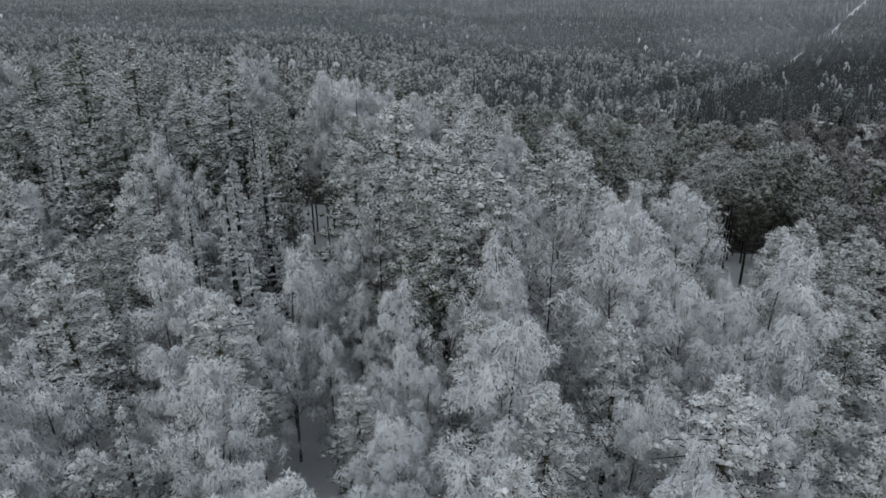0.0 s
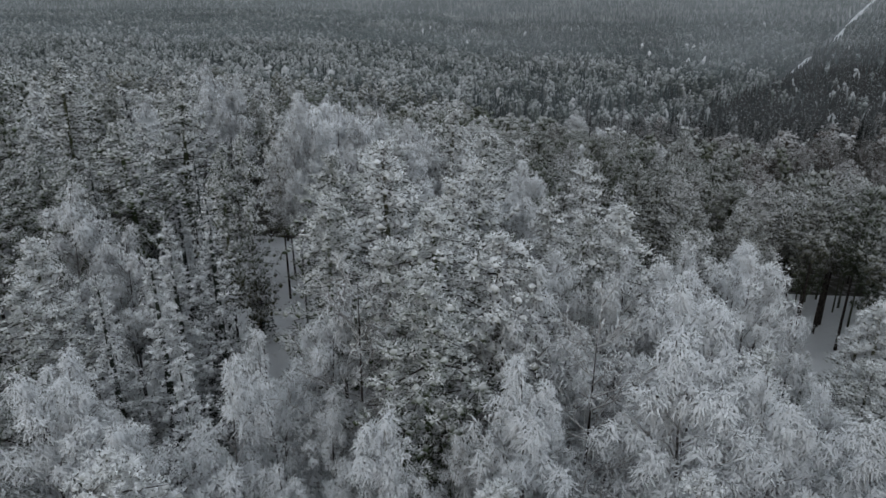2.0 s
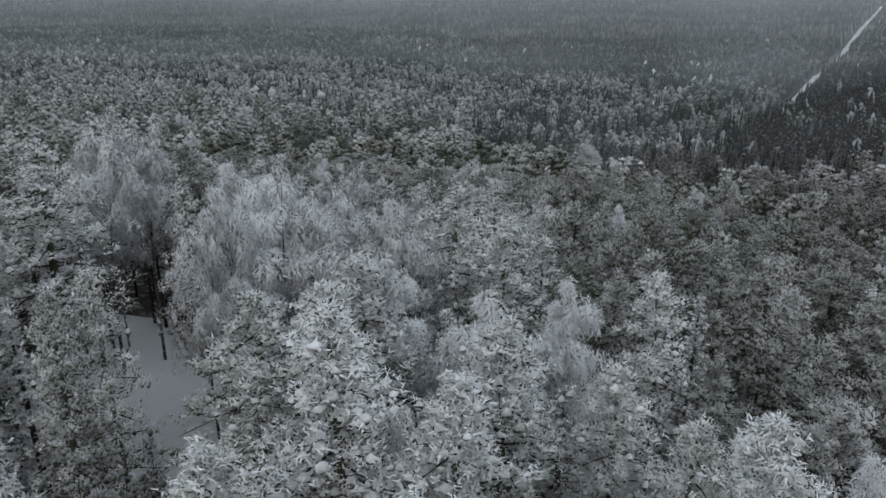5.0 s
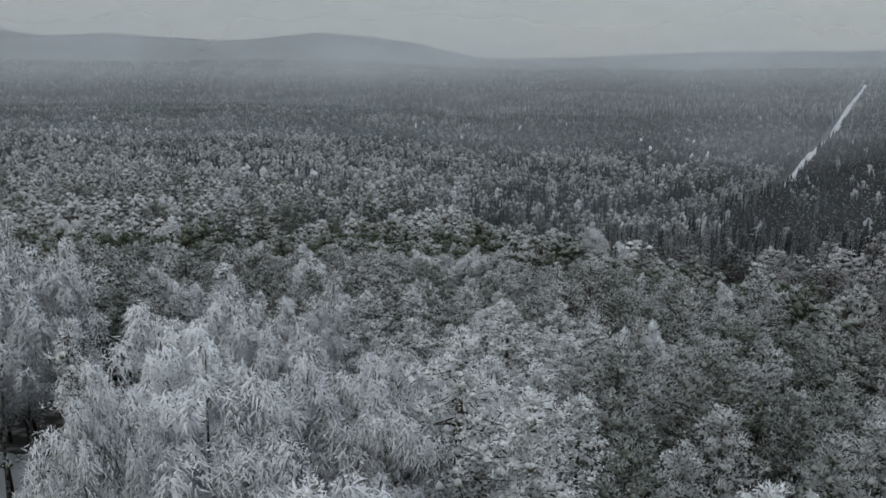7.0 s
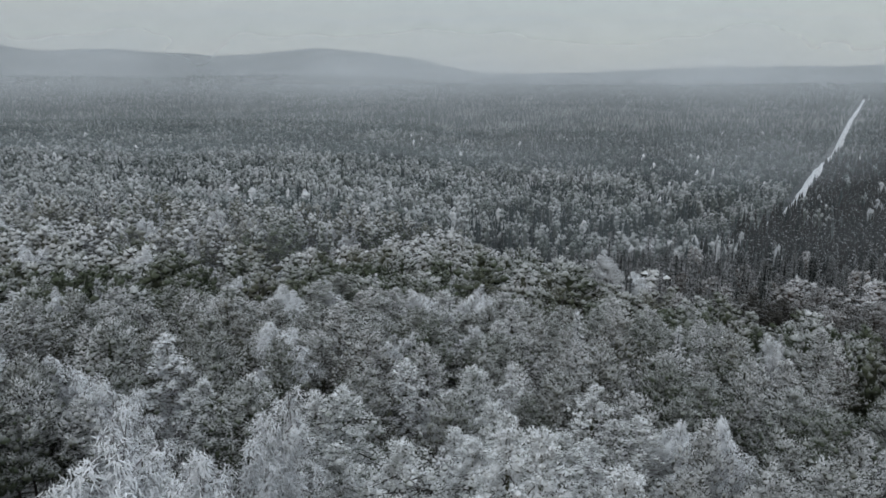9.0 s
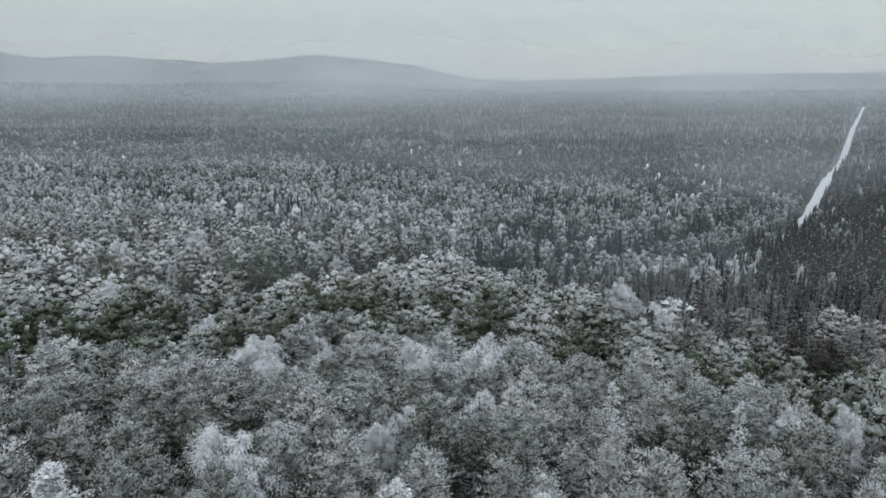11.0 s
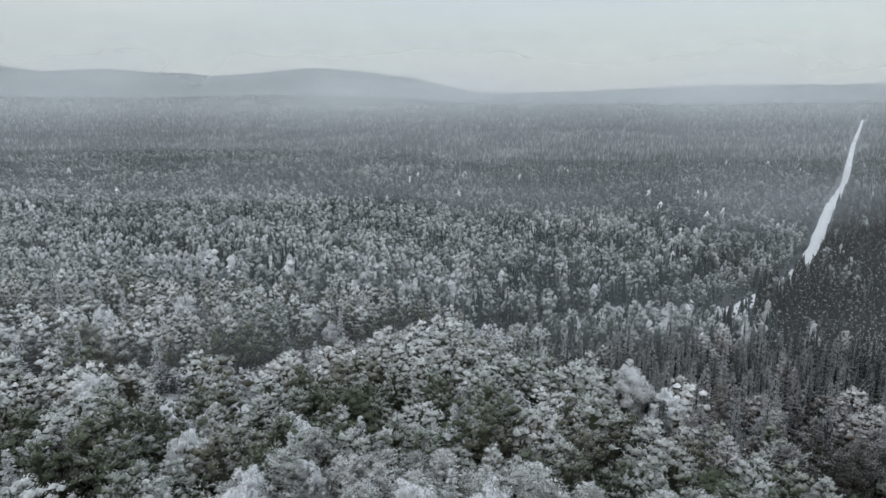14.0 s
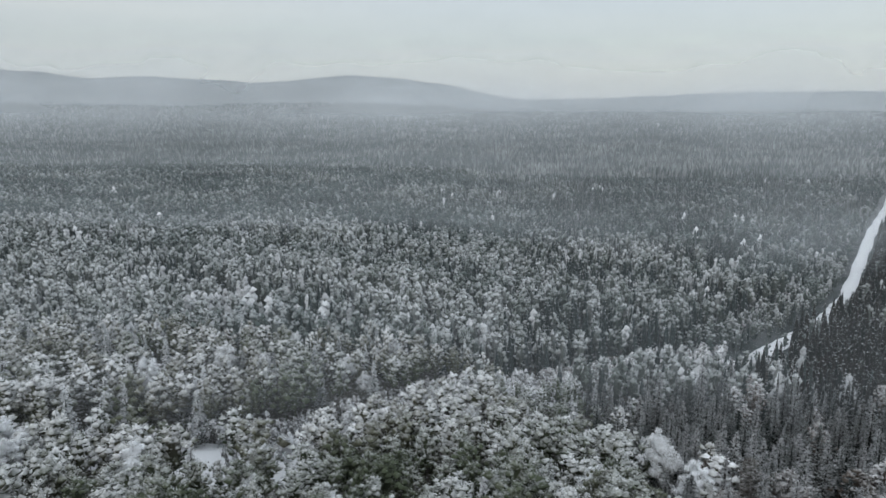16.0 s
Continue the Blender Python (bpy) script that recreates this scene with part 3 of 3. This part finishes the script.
BIRCHES_BEYOND = ((-15.2, 87.5, 16.3), (-17.6, 89.3, 16.5), (-7.9, 82.6, 17.5), (-7.4, 74.4, 19.2), (-11.5, 106, 12.9), (-20, 140.7, 5.6), (-0.6, 145, 3), (4.1, 142, 4), (-15.8, 142, 1),
                  (35.5, 197, -3.8), (-4.5, 121.9, 5.3), (-6.4, 63.9, 20.1), (-9.3, 62.3, 21.7), (-10, 67.6, 21.6), (-1.5, 66.1, 19.2), (-2.7, 68.8, 19.5), (-11, 74.7, 19.4), (-31, 99.9, 14.9), (17, 96, 7.3), (-28, 241, -6),
                  (-54, 184, 0), (-33, 289, -12), (-37, 290, -13))
PINES = ((-0.6, 37.7, 18.7), (0, 48.8, 19.3), (2.1, 52.1, 19.3), (-3.5, 52, 20.6), (-5.9, 45.9, 19.2), (-3, 57.7, 19.6), (-19.4, 63.6, 22.5), (-26.4, 61.4, 23.9), (-29.9, 60, 24.6), (3, 82.7, 15.2), (6.1, 87, 12.8),
         (3.9, 80.5, 16.5), (18.2, 85.6, 11.9), (18.8, 65.6, 14.4), (8.4, 178.6, -0.4), (23.6, 176, -2.2), (7.4, 172, -1.6), (26, 182.5, -4.2), (-11.8, 27.2, 11.9), (-4.2, 29.2, 11.4), (10.1, 27.7, 11.6), (4.2, 23.6, 14.5),
         (11.6, 23.9, 14.6), (-11.2, 31.4, 14.8), (1.5, 30.2, 14.4), (-0.1, 43, 19.4), (2.5, 42.2, 18.5), (-2.6, 42.6, 18.1), (-11.9, 53.3, 20.7), (-13.1, 52.1, 20.3), (-2.9, 48.8, 21), (-6.9, 55.1, 19), (6.5, 53.5, 16.6))
PINES_BEYOND = ((8.1, 49.7, 16.8), (9.8, 48.5, 18), (10.4, 61, 17.1), (-12.6, 65.2, 20.6), (3.1, 65.1, 18.6), (5.9, 69.5, 16), (0.5, 67.2, 19.4), (-4.3, 83.9, 13.9), (1.3, 87.3, 12.4), (5.3, 101.9, 10.1),
                (9.9, 97.5, 10.3), (11.8, 93.8, 10.2), (-1.5, 83.7, 14.3), (-6.3, 89.9, 13.8), (26.5, 132.5, 1.3), (24.2, 145, 1.4), (34.4, 142.8, -0.7), (14.7, 169.7, -0.3), (-14.3, 161, 0.6), (-40.5, 163.2, 3.8), (-5, 89.4, 14.2))
SPRUCES = ((-15.3, 40.6, 17.4), (-13.5, 42.2, 17.4), (-13.8, 45.3, 18.2), (-12.3, 47.1, 18.8), (-13.1, 48.4, 21), (-20.5, 58.2, 22.5), (-10, 170, -1.8), (45.7, 236.5, -9), (60.5, 251, -11), (70, 257, -13), (86, 258, -13.7), (54.7, 204.5, -8),
           (62.5, 182.8, -6.9), (56.2, 172.3, -4.4), (31, 120, 1), (34, 124, 1))
STEMS = ((-20.5, 84.8), (-18.9, 85.6), (-22.1, 85.3), (-23.6, 86.2), (-17.4, 86.8), (-21.2, 87.6), (-24.9, 87.1), (-19.6, 88.4))
BARE_TREES = ((-20.8, 35.1, 13.6), (-4, 41.4, 17), (6.4, 38.6, 15.5))


def is_open(p):
    o = np.zeros(len(p), bool)
    for cx, cy, r in CLEARINGS:
        o |= np.hypot(p[:, 0] - cx, p[:, 1] - cy) < r
    return o | (from_line(p, ROAD) < 4.3 + 0.006 * np.maximum(p[:, 1] - 330, 0))


def kinds_at(p):
    """0 birch, 1 pine, 2 spruce, 3 thinly snowed pine, 4 dark spruce, 5 partly snowy pine, for each place."""
    x, y = p.T
    r, q = rng.random(len(p)), rng.random(len(p))
    b = 0.72 * (1 - smooth(42, 60, y)) + 0.12 * smooth(55, 60, y) * (1 - smooth(72, 100, y)) * (x < 4) + 0.07 + 0.1 * blotch(x, y, 40, 3)
    b = np.where((x < -9) & (y > 38) & (y < 60), b * 0.35, b)
    b = np.where((x > 22) & (y > 55), b * 0.3, np.where((x > 15) & (y < 62), b * 0.35, b))
    b = np.where((x < -11) & (y < 39), b * 0.55, b)
    s = 0.06 + 0.3 * ((x < -9) & (y > 38) & (y < 60)) + (0.1 + 0.4 * smooth(5, 35, x)) * smooth(205, 235, y)
    k = np.where(r < b, 0, np.where(q < s, 2, 1))
    dark = smooth(26, 40, x) * smooth(150, 200, y - 0.2 * x)
    brown = smooth(22, 56, x - 0.05 * y + 6 * blotch(x, y, 30, 9)) * smooth(35, 60, y)
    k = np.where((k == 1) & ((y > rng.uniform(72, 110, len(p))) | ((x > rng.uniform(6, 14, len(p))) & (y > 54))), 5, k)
    k = np.where((k != 0) & (rng.random(len(p)) < brown), 3, k)
    return np.where(rng.random(len(p)) < dark * 0.93, 4, k)


NOTED = [(BIRCHES, 0), (BIRCHES_BEYOND, 0), (PINES, 1), (PINES_BEYOND, 1), (SPRUCES, 2)]
noted = np.array([(*t, k) for group, k in NOTED for t in group])
noted[(noted[:, 0] > 40) & (noted[:, 3] == 2), 3] = 4
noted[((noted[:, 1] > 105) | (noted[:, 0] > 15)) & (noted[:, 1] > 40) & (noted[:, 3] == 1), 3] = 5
near = np.concatenate([scatter(13, 98, 3.75, lambda y: 14 + 0.66 * y), scatter(100, 134, 4.3, lambda y: 14 + 0.66 * y), scatter(136, 210, 5.0, lambda y: 14 + 0.66 * y), scatter(213, 256, 4.1, lambda y: 14 + 0.66 * y)])
road_side = near[:, 0] > 26 + 6 * blotch(*near.T, 40, 31)
close = scatter(138, 256, 4.8, lambda y: 14 + 0.66 * y)
near = np.concatenate([near[~road_side | (near[:, 1] < 136)], close[close[:, 0] > 26 + 6 * blotch(*close.T, 40, 31)]])
near = near[~is_open(near) & (from_line(near, HOLLOW) > 6.5)]
taken = np.concatenate([noted[:, :2], np.array(BARE_TREES)[:, :2], np.array(STEMS)])
gap = np.min(np.hypot(near[:, :1] - taken[:, 0], near[:, 1:] - taken[:, 1]), axis=1)
near = near[(gap > 2.3) & (rng.random(len(near)) > 0.05 + 0.08 * blotch(*near.T, 14, 21))]
kind = kinds_at(near)
tip = land(*near.T) + rng.triangular(9.5, 13.5, 16, len(near)) + 1.0 * (kind == 4) - 1.5 * (kind == 2) * (near[:, 1] < 100)
tip -= 4.0 * (from_line(near, HOLLOW) < 26) * (near[:, 1] < 300) * (near[:, 0] > 10) * (near[:, 0] < 80)
low_edge = from_line(near, ((-10, 53), (-15, 61.5))) < 1.8
tip[low_edge] = np.minimum(tip, land(*near.T) + 7)[low_edge]
spot = np.concatenate([near, noted[:, :2]])
kind = np.concatenate([kind, noted[:, 3].astype(int)])
tall = np.concatenate([tip, noted[:, 2]]) - land(*spot.T)
first = np.concatenate([np.ones(len(near)), np.zeros(len(noted))])
order = np.argsort(first * 4 + np.hypot(spot[:, 0], spot[:, 1] - np.clip(spot[:, 1], 20, 125)))
spot, kind, tall = spot[order], kind[order], tall[order]

# shapes: wood and crown of each kind, all 15 m high
PINE_SHAPES = ((2.6, 0.36), (2.9, 0.46), (2.3, 0.32), (2.2, 0.28), (3.1, 0.48), (2.5, 0.4))
VARIANTS = {
    0: [birch(10 + i, 15, r, stems=n, start=s) for i, (r, n, s) in enumerate(((2.7, 2, 0.24), (2.4, 1, 0.2), (2.9, 2, 0.28), (2.2, 1, 0.44), (2.6, 2, 0.48), (2.1, 1, 0.42)))],
    1: [pine(30 + i, 15, r, s, 66, 6, 0.4, 32, 0.2, 0.044, laden=True) for i, (r, s) in enumerate(PINE_SHAPES)],
    2: [spruce(50 + i, 15, r) for i, r in enumerate((2.5, 2.2, 2.7, 2.1, 2.3))],
    3: [pine(70 + i, 15, r, s + 0.14) for i, (r, s) in enumerate(PINE_SHAPES[:4])],
    4: [spruce(90 + i, 15, r, 96, 5, 0.36, 9, 0.3, 0.08) for i, r in enumerate((2.3, 2.0, 2.4))],
    5: [pine(80 + i, 15, r, s + 0.14) for i, (r, s) in enumerate(PINE_SHAPES[:5])],
}
LOOKS = {
    0: ("birch_tree", "birch", "tall birch white with hoarfrost, fine drooping twigs", "birches of the snowy wood", BIRCH_BARK, BIRCH),
    1: ("snow_laden_pine", "pine", "snow-laden green pine with ragged crown on dark trunk", "pines of the snowy wood", DARK_BARK, PINE),
    2: ("spruce_tree", "spruce", "pointed spruce with thick snow on drooping boughs", "spruces of the snowy wood", DARK_BARK, SPRUCE),
    3: ("brownish_pine", "pine", "brownish pine with only a thin dusting of snow", "thinly snowed pines", DARK_BARK, THIN_PINE),
    4: ("dark_spruce", "spruce", "dark slender spruce nearly free of snow", "dark spruces by the road", DARK_BARK, DARK_SPRUCE),
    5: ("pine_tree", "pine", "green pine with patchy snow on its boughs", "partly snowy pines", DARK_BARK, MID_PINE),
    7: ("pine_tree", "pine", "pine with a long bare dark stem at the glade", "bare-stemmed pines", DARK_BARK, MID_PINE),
    6: ("bare_tree", "tree", "leafless tree with rimed spreading branches", "rimed leafless trees", DARK_BARK, BIRCH),
}


def first_tree(k, wood, crown):
    name, category, label, group, wood_mat, crown_mat = LOOKS[k]
    root = tagged(new(name), label, category, group)
    for part_name, data, mat in (("trunk", wood, wood_mat), ("crown", crown, crown_mat)):
        v, t, n = data
        new(part_name, mesh_from(part_name, v, t, mat, n)).parent = root
    return root


def merged(templates, which, p, z, turn, size, tall):
    """Many trees in one mesh: templates placed, turned and scaled."""
    vs, ts, ns, tone, at = [], [], [], [], 0
    for w, (tv, tt, tn) in enumerate(templates):
        sel = np.nonzero(which == w)[0]
        if not len(sel):
            continue
        c, s = np.cos(turn[sel])[:, None], np.sin(turn[sel])[:, None]
        g = size[sel][:, None]
        v = np.stack([(tv[:, 0] * c - tv[:, 1] * s) * g + p[sel, 0][:, None], (tv[:, 0] * s + tv[:, 1] * c) * g + p[sel, 1][:, None], tv[:, 2] * tall[sel][:, None] + z[sel][:, None]], -1)
        vs.append(v.reshape(-1, 3))
        ns.append(np.stack([tn[:, 0] * c - tn[:, 1] * s, tn[:, 0] * s + tn[:, 1] * c, tn[:, 2] + 0 * c], -1).reshape(-1, 3))
        ts.append((tt[None] + (np.arange(len(sel)) * len(tv))[:, None, None] + at).reshape(-1, 3))
        tone.append(np.repeat(rng.uniform(-0.5, 0.5, len(sel)), len(tv)))
        at += len(sel) * len(tv)
    return np.concatenate(vs), np.concatenate(ts), np.concatenate(ns), np.concatenate(tone)


def breadth(x, y, k):
    """The pines down the slope have room and are broad."""
    return 1 + (0.42 if k in (1, 3, 5) else 0.3) * smooth(118, 150, y) * (1 - smooth(225, 256, y))


def stand(name, label, templates, p, tall, mat, full=15.0, wide=1.0):
    """A stand of trees as one mesh, each of its own height and turn."""
    n = len(p)
    g = tall / full
    v, t, nn, tone = merged(templates, rng.integers(len(templates), size=n), p, land(*p.T) - 0.1, rng.uniform(0, 6.28, n), wide * np.maximum(g, 0.6) * rng.uniform(0.8, 1.25, n), g)
    me = mesh_from(name, v, t, mat, nn)
    me.attributes.new("tree", "FLOAT", "POINT").data.foreach_set("value", tone.astype(np.float32))
    return tagged(new(name, me), label, "forest", kind="stuff")


SINGLE = {0: 300, 1: 300, 2: 180, 3: 240, 4: 220, 5: 300}
MIDDLE = {0: 300, 1: 900, 2: 260, 3: 260, 4: 260, 5: 320}
MEDIUM = {
    0: [joined(birch(410 + i, 15, 2.4, 20, 4, 16, 0.1, 0.24, 1, False, 0.55, 0.6, 0.45)) for i in range(4)],
    1: [joined(pine(430 + i, 15, 2.7, 0.48, 28, 3, 0.62, 17, 0.3, 0.1, 0.62, 0.2, 5, 6, wood=False)) for i in range(5)],
    2: [joined(spruce(450 + i, 15, 2.4, 44, 3, 0.5, 9, 0.36, 0.11, 0.6, 0.3, 6, 6, wood=False)) for i in range(4)],
    4: [joined(spruce(490 + i, 15, 2.4, 44, 3, 0.5, 9, 0.36, 0.11, 0.6, 0.3, 6, 6, wood=False)) for i in range(3)],
}
LOW = {
    0: [joined(birch(110 + i, 15, 2.3, 14, 3, 11, 0.15, 0.26, 1, False, 0.75, 0.7, 0.55)) for i in range(4)],
    1: [joined(pine(130 + i, 15, 2.7, 0.46, 20, 2, 0.85, 13, 0.4, 0.14, 0.65, 0.25, 5, 6, wood=False)) for i in range(5)],
    2: [joined(spruce(150 + i, 15, 2.4, 32, 2, 0.6, 8, 0.42, 0.14, 0.65, 0.35, 6, 6, wood=False)) for i in range(4)],
    4: [joined(spruce(190 + i, 15, 2.4, 32, 2, 0.6, 8, 0.42, 0.14, 0.65, 0.35, 6, 6, wood=False)) for i in range(3)],
}
for k in range(6):
    p, h = spot[kind == k], tall[kind == k]
    z = land(*p.T) - 0.1
    firsts = {}
    for i in range(min(len(p), SINGLE[k])):
        v = int(rng.integers(len(VARIANTS[k])))
        if k == 0:
            v = v % 3 + (3 if p[i, 1] > 52 else 0)
        g = h[i] / 15
        m = Matrix.Translation((*p[i], z[i])) @ Matrix.Rotation(rng.uniform(0, 6.28), 4, "Z")
        if v in firsts:
            ob = copy_thing(firsts[v], m)
        else:
            ob = firsts[v] = first_tree(k, *VARIANTS[k][v])
            ob.matrix_basis = m
        wide = float(breadth(*p[i], k)) * max(g, 0.7) * rng.uniform(0.9, 1.15) * (0.6 if -16 < p[i, 0] < -8 and 48 < p[i, 1] < 66 else 1)
        ob.scale = (wide, wide, g)
    name, category, label, group, wood_mat, crown_mat = LOOKS[k]
    cuts = (SINGLE[k], SINGLE[k] + MIDDLE[k], len(p))
    for shapes, a, b in ((MEDIUM, cuts[0], cuts[1]), (LOW, cuts[1], cuts[2])):
        if len(p[a:b]):
            stand(category + "_wood", "dense stand of frosted " + category + " trees on the slope", shapes.get(k, shapes[1]), p[a:b], h[a:b], crown_mat, wide=breadth(*p[a:b].T, k))

for i, (x, y, top) in enumerate(BARE_TREES):
    ground = float(land(x, y))
    ob = first_tree(6, *bare_tree(300 + i, top - ground))
    ob.matrix_basis = pose(x, y, ground - 0.1)

# pines with long bare stems at the back of the glade
stemmed = None
for i, (x, y) in enumerate(STEMS):
    m = pose(x, y, float(land(x, y)) - 0.1, rz=i * 77.0)
    if stemmed:
        ob = copy_thing(stemmed, m)
    else:
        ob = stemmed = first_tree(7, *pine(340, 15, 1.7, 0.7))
        ob.matrix_basis = m
    ob.scale = (1, 1, 0.9 + 0.04 * (i % 4))

# low rimed bushes in the hollow, along the road's far side and in the glades
bushes = [joined(birch(320 + i, 4, 1.5, 6, 1, 11, 0.13, 0.1, 1, False, 0.6, 0.6, 0.45)) for i in range(4)]
p = scatter(180, 320, 2.3, lambda y: 150)
p = p[(from_line(p, HOLLOW) < 8.5) & ~is_open(p)]
stand("bushes", "low bushes white with rime in a hollow", bushes, p, rng.uniform(3, 7, len(p)), BUSH, 4.0)


def spike(seed, height, radius, rings, sides, blunt=0.0):
    """A very distant tree: its closed outline alone."""
    s = np.random.default_rng(seed)
    u = np.linspace(0, 1, rings)
    r = radius * (1 - u ** (1 + blunt)) + 0.03
    return shell(s, height * (0.1 + 0.9 * u), r, sides, rag=0.25, dim=0.2)


# patches of birch out on the plain: x, y, radius
GROVES = ((-64.2, 284.2, 12), (-77.0, 297.1, 10), (4.5, 282.7, 5), (74.6, 676.4, 16), (118.9, 654.8, 12), (84.2, 619.6, 14), (24.1, 668.4, 12), (148.6, 684.2, 14), (-15.9, 527.1, 12), (-167.5, 422.8, 8), (-185.1, 402.7, 8), (158.8, 551.4, 18), (-86.2, 241.3, 4), (-59.7, 229.1, 4))


# single birches there: x, y
LONE_BIRCHES = ((-54.8, 311.9), (-63.0, 321.9), (-44.3, 291.3), (-80.3, 283.5), (-99.3, 363.2), (-104.3, 345.2), (-22.0, 318.4), (-18.4, 298.1), (1.8, 282.4), (4.5, 288.9), (-13.1, 282.6), (-12.8, 268.4), (-33.6, 274.6), (-28.6, 250.3), (-26.9, 251.0), (-40.3, 266.2), (-39.2, 422.9), (6.3, 306.7), (-45.7, 236.7), (-76.2, 313.4), (-72.6, 293.2), (-68.8, 297.2), (-65.0, 283.4))


def far_wood(y0, y1, spacing, shapes, name):
    """Woods out on the plain. shapes: templates of spruce, bushy conifer and birch, and their height."""
    p = scatter(y0, y1, spacing, lambda y: 40 + 0.68 * y)
    p = p[~is_open(p) & (from_line(p, HOLLOW) > 6.5)]
    x, y = p.T
    b = (0.015 + 0.03 * blotch(x, y, 120, 11)) * (1 - smooth(600, 850, y))
    for cx, cy, r in GROVES:
        b = b + (0.75 if cy < 450 else 0.15) * np.exp(-(((x - cx) ** 2 + (y - cy) ** 2) / r ** 2))
    verge = ((from_line(p, ROAD) < 20) & (x < road_x(y)) & (y < 650)) | ((from_line(p, ROAD) < 6) & (y > 345)) | (from_line(p, ((76, 288), (108, 312))) < 9)
    white = rng.random(len(p)) < (b + 0.05 * verge) * (1 - 0.8 * smooth(400, 480, y))
    for cx, cy in LONE_BIRCHES:
        if y0 < cy < y1:
            white[np.argmin(np.hypot(x - cx, y - cy))] = True
    pointed = rng.random(len(p)) < 0.25 + 0.3 * smooth(-20, 60, x) + 0.3 * smooth(420, 600, y) + 0.25 * blotch(x, y, 90, 14) - 0.3 * verge
    dark = (rng.random(len(p)) < 0.95 * smooth(-6, 10, x - road_x(y)) * (1 - smooth(450, 700, y))) & ~white
    for what, sel, tpl, mat in (("distant haze-tinted pointed spruces under rime", ~white & ~dark & pointed, shapes[0], FAR_SPRUCE), ("distant haze-tinted bushy conifers grey with rime", ~white & ~dark & ~pointed, shapes[1], FAR),
                                ("distant haze-tinted frosted birches", white, shapes[2], FAR_BIRCH), ("distant dark spruces", dark, shapes[0], DARK_SPRUCE)):
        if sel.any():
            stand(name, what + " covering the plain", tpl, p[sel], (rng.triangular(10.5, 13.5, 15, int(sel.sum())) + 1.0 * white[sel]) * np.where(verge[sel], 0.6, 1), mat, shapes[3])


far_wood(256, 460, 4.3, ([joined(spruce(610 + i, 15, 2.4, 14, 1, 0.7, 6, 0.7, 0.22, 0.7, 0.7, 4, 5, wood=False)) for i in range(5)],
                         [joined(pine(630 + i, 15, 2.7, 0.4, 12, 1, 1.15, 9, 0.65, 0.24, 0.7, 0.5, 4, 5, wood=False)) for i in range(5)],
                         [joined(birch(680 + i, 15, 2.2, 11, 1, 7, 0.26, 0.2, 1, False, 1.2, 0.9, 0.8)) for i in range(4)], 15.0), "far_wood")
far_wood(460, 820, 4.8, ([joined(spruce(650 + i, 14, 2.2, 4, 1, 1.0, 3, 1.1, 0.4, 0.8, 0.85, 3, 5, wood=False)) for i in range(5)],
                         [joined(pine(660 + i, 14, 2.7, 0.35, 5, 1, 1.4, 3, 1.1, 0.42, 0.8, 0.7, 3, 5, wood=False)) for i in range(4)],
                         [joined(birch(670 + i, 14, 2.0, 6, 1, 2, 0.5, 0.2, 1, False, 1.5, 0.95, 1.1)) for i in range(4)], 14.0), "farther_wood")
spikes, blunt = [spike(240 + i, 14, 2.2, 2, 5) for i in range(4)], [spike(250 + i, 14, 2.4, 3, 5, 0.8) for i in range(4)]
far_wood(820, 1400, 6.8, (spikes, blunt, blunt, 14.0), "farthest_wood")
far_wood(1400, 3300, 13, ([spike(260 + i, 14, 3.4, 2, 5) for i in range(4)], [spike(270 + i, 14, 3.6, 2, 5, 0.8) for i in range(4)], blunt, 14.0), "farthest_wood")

# ---- small things: a leaning dead trunk in the glade and a fallen one ----
def log(name, label, a, b, r0, r1):
    v, t, nn = tube([a, tuple((np.array(a) + np.array(b)) / 2 + (0, 0, 0.08)), b], (r0, (r0 + r1) / 2, r1), 8)
    return tagged(new(name, mesh_from(name, v, t, DARK_BARK, nn)), label, "trunk")


log("dead_trunk", "dark dead trunk leaning over the snowy glade", (-19.4, 79.9, float(land(-19.4, 79.9)) - 0.2), (-23.5, 83.2, float(land(-23.5, 83)) + 6.5), 0.17, 0.08)
log("fallen_trunk", "dark fallen trunk lying in the snow", (-1.9, 33.2, float(land(-1.9, 33.2)) + 0.05), (-1.2, 35.4, float(land(-1.2, 35.4)) + 1.1), 0.14, 0.09)
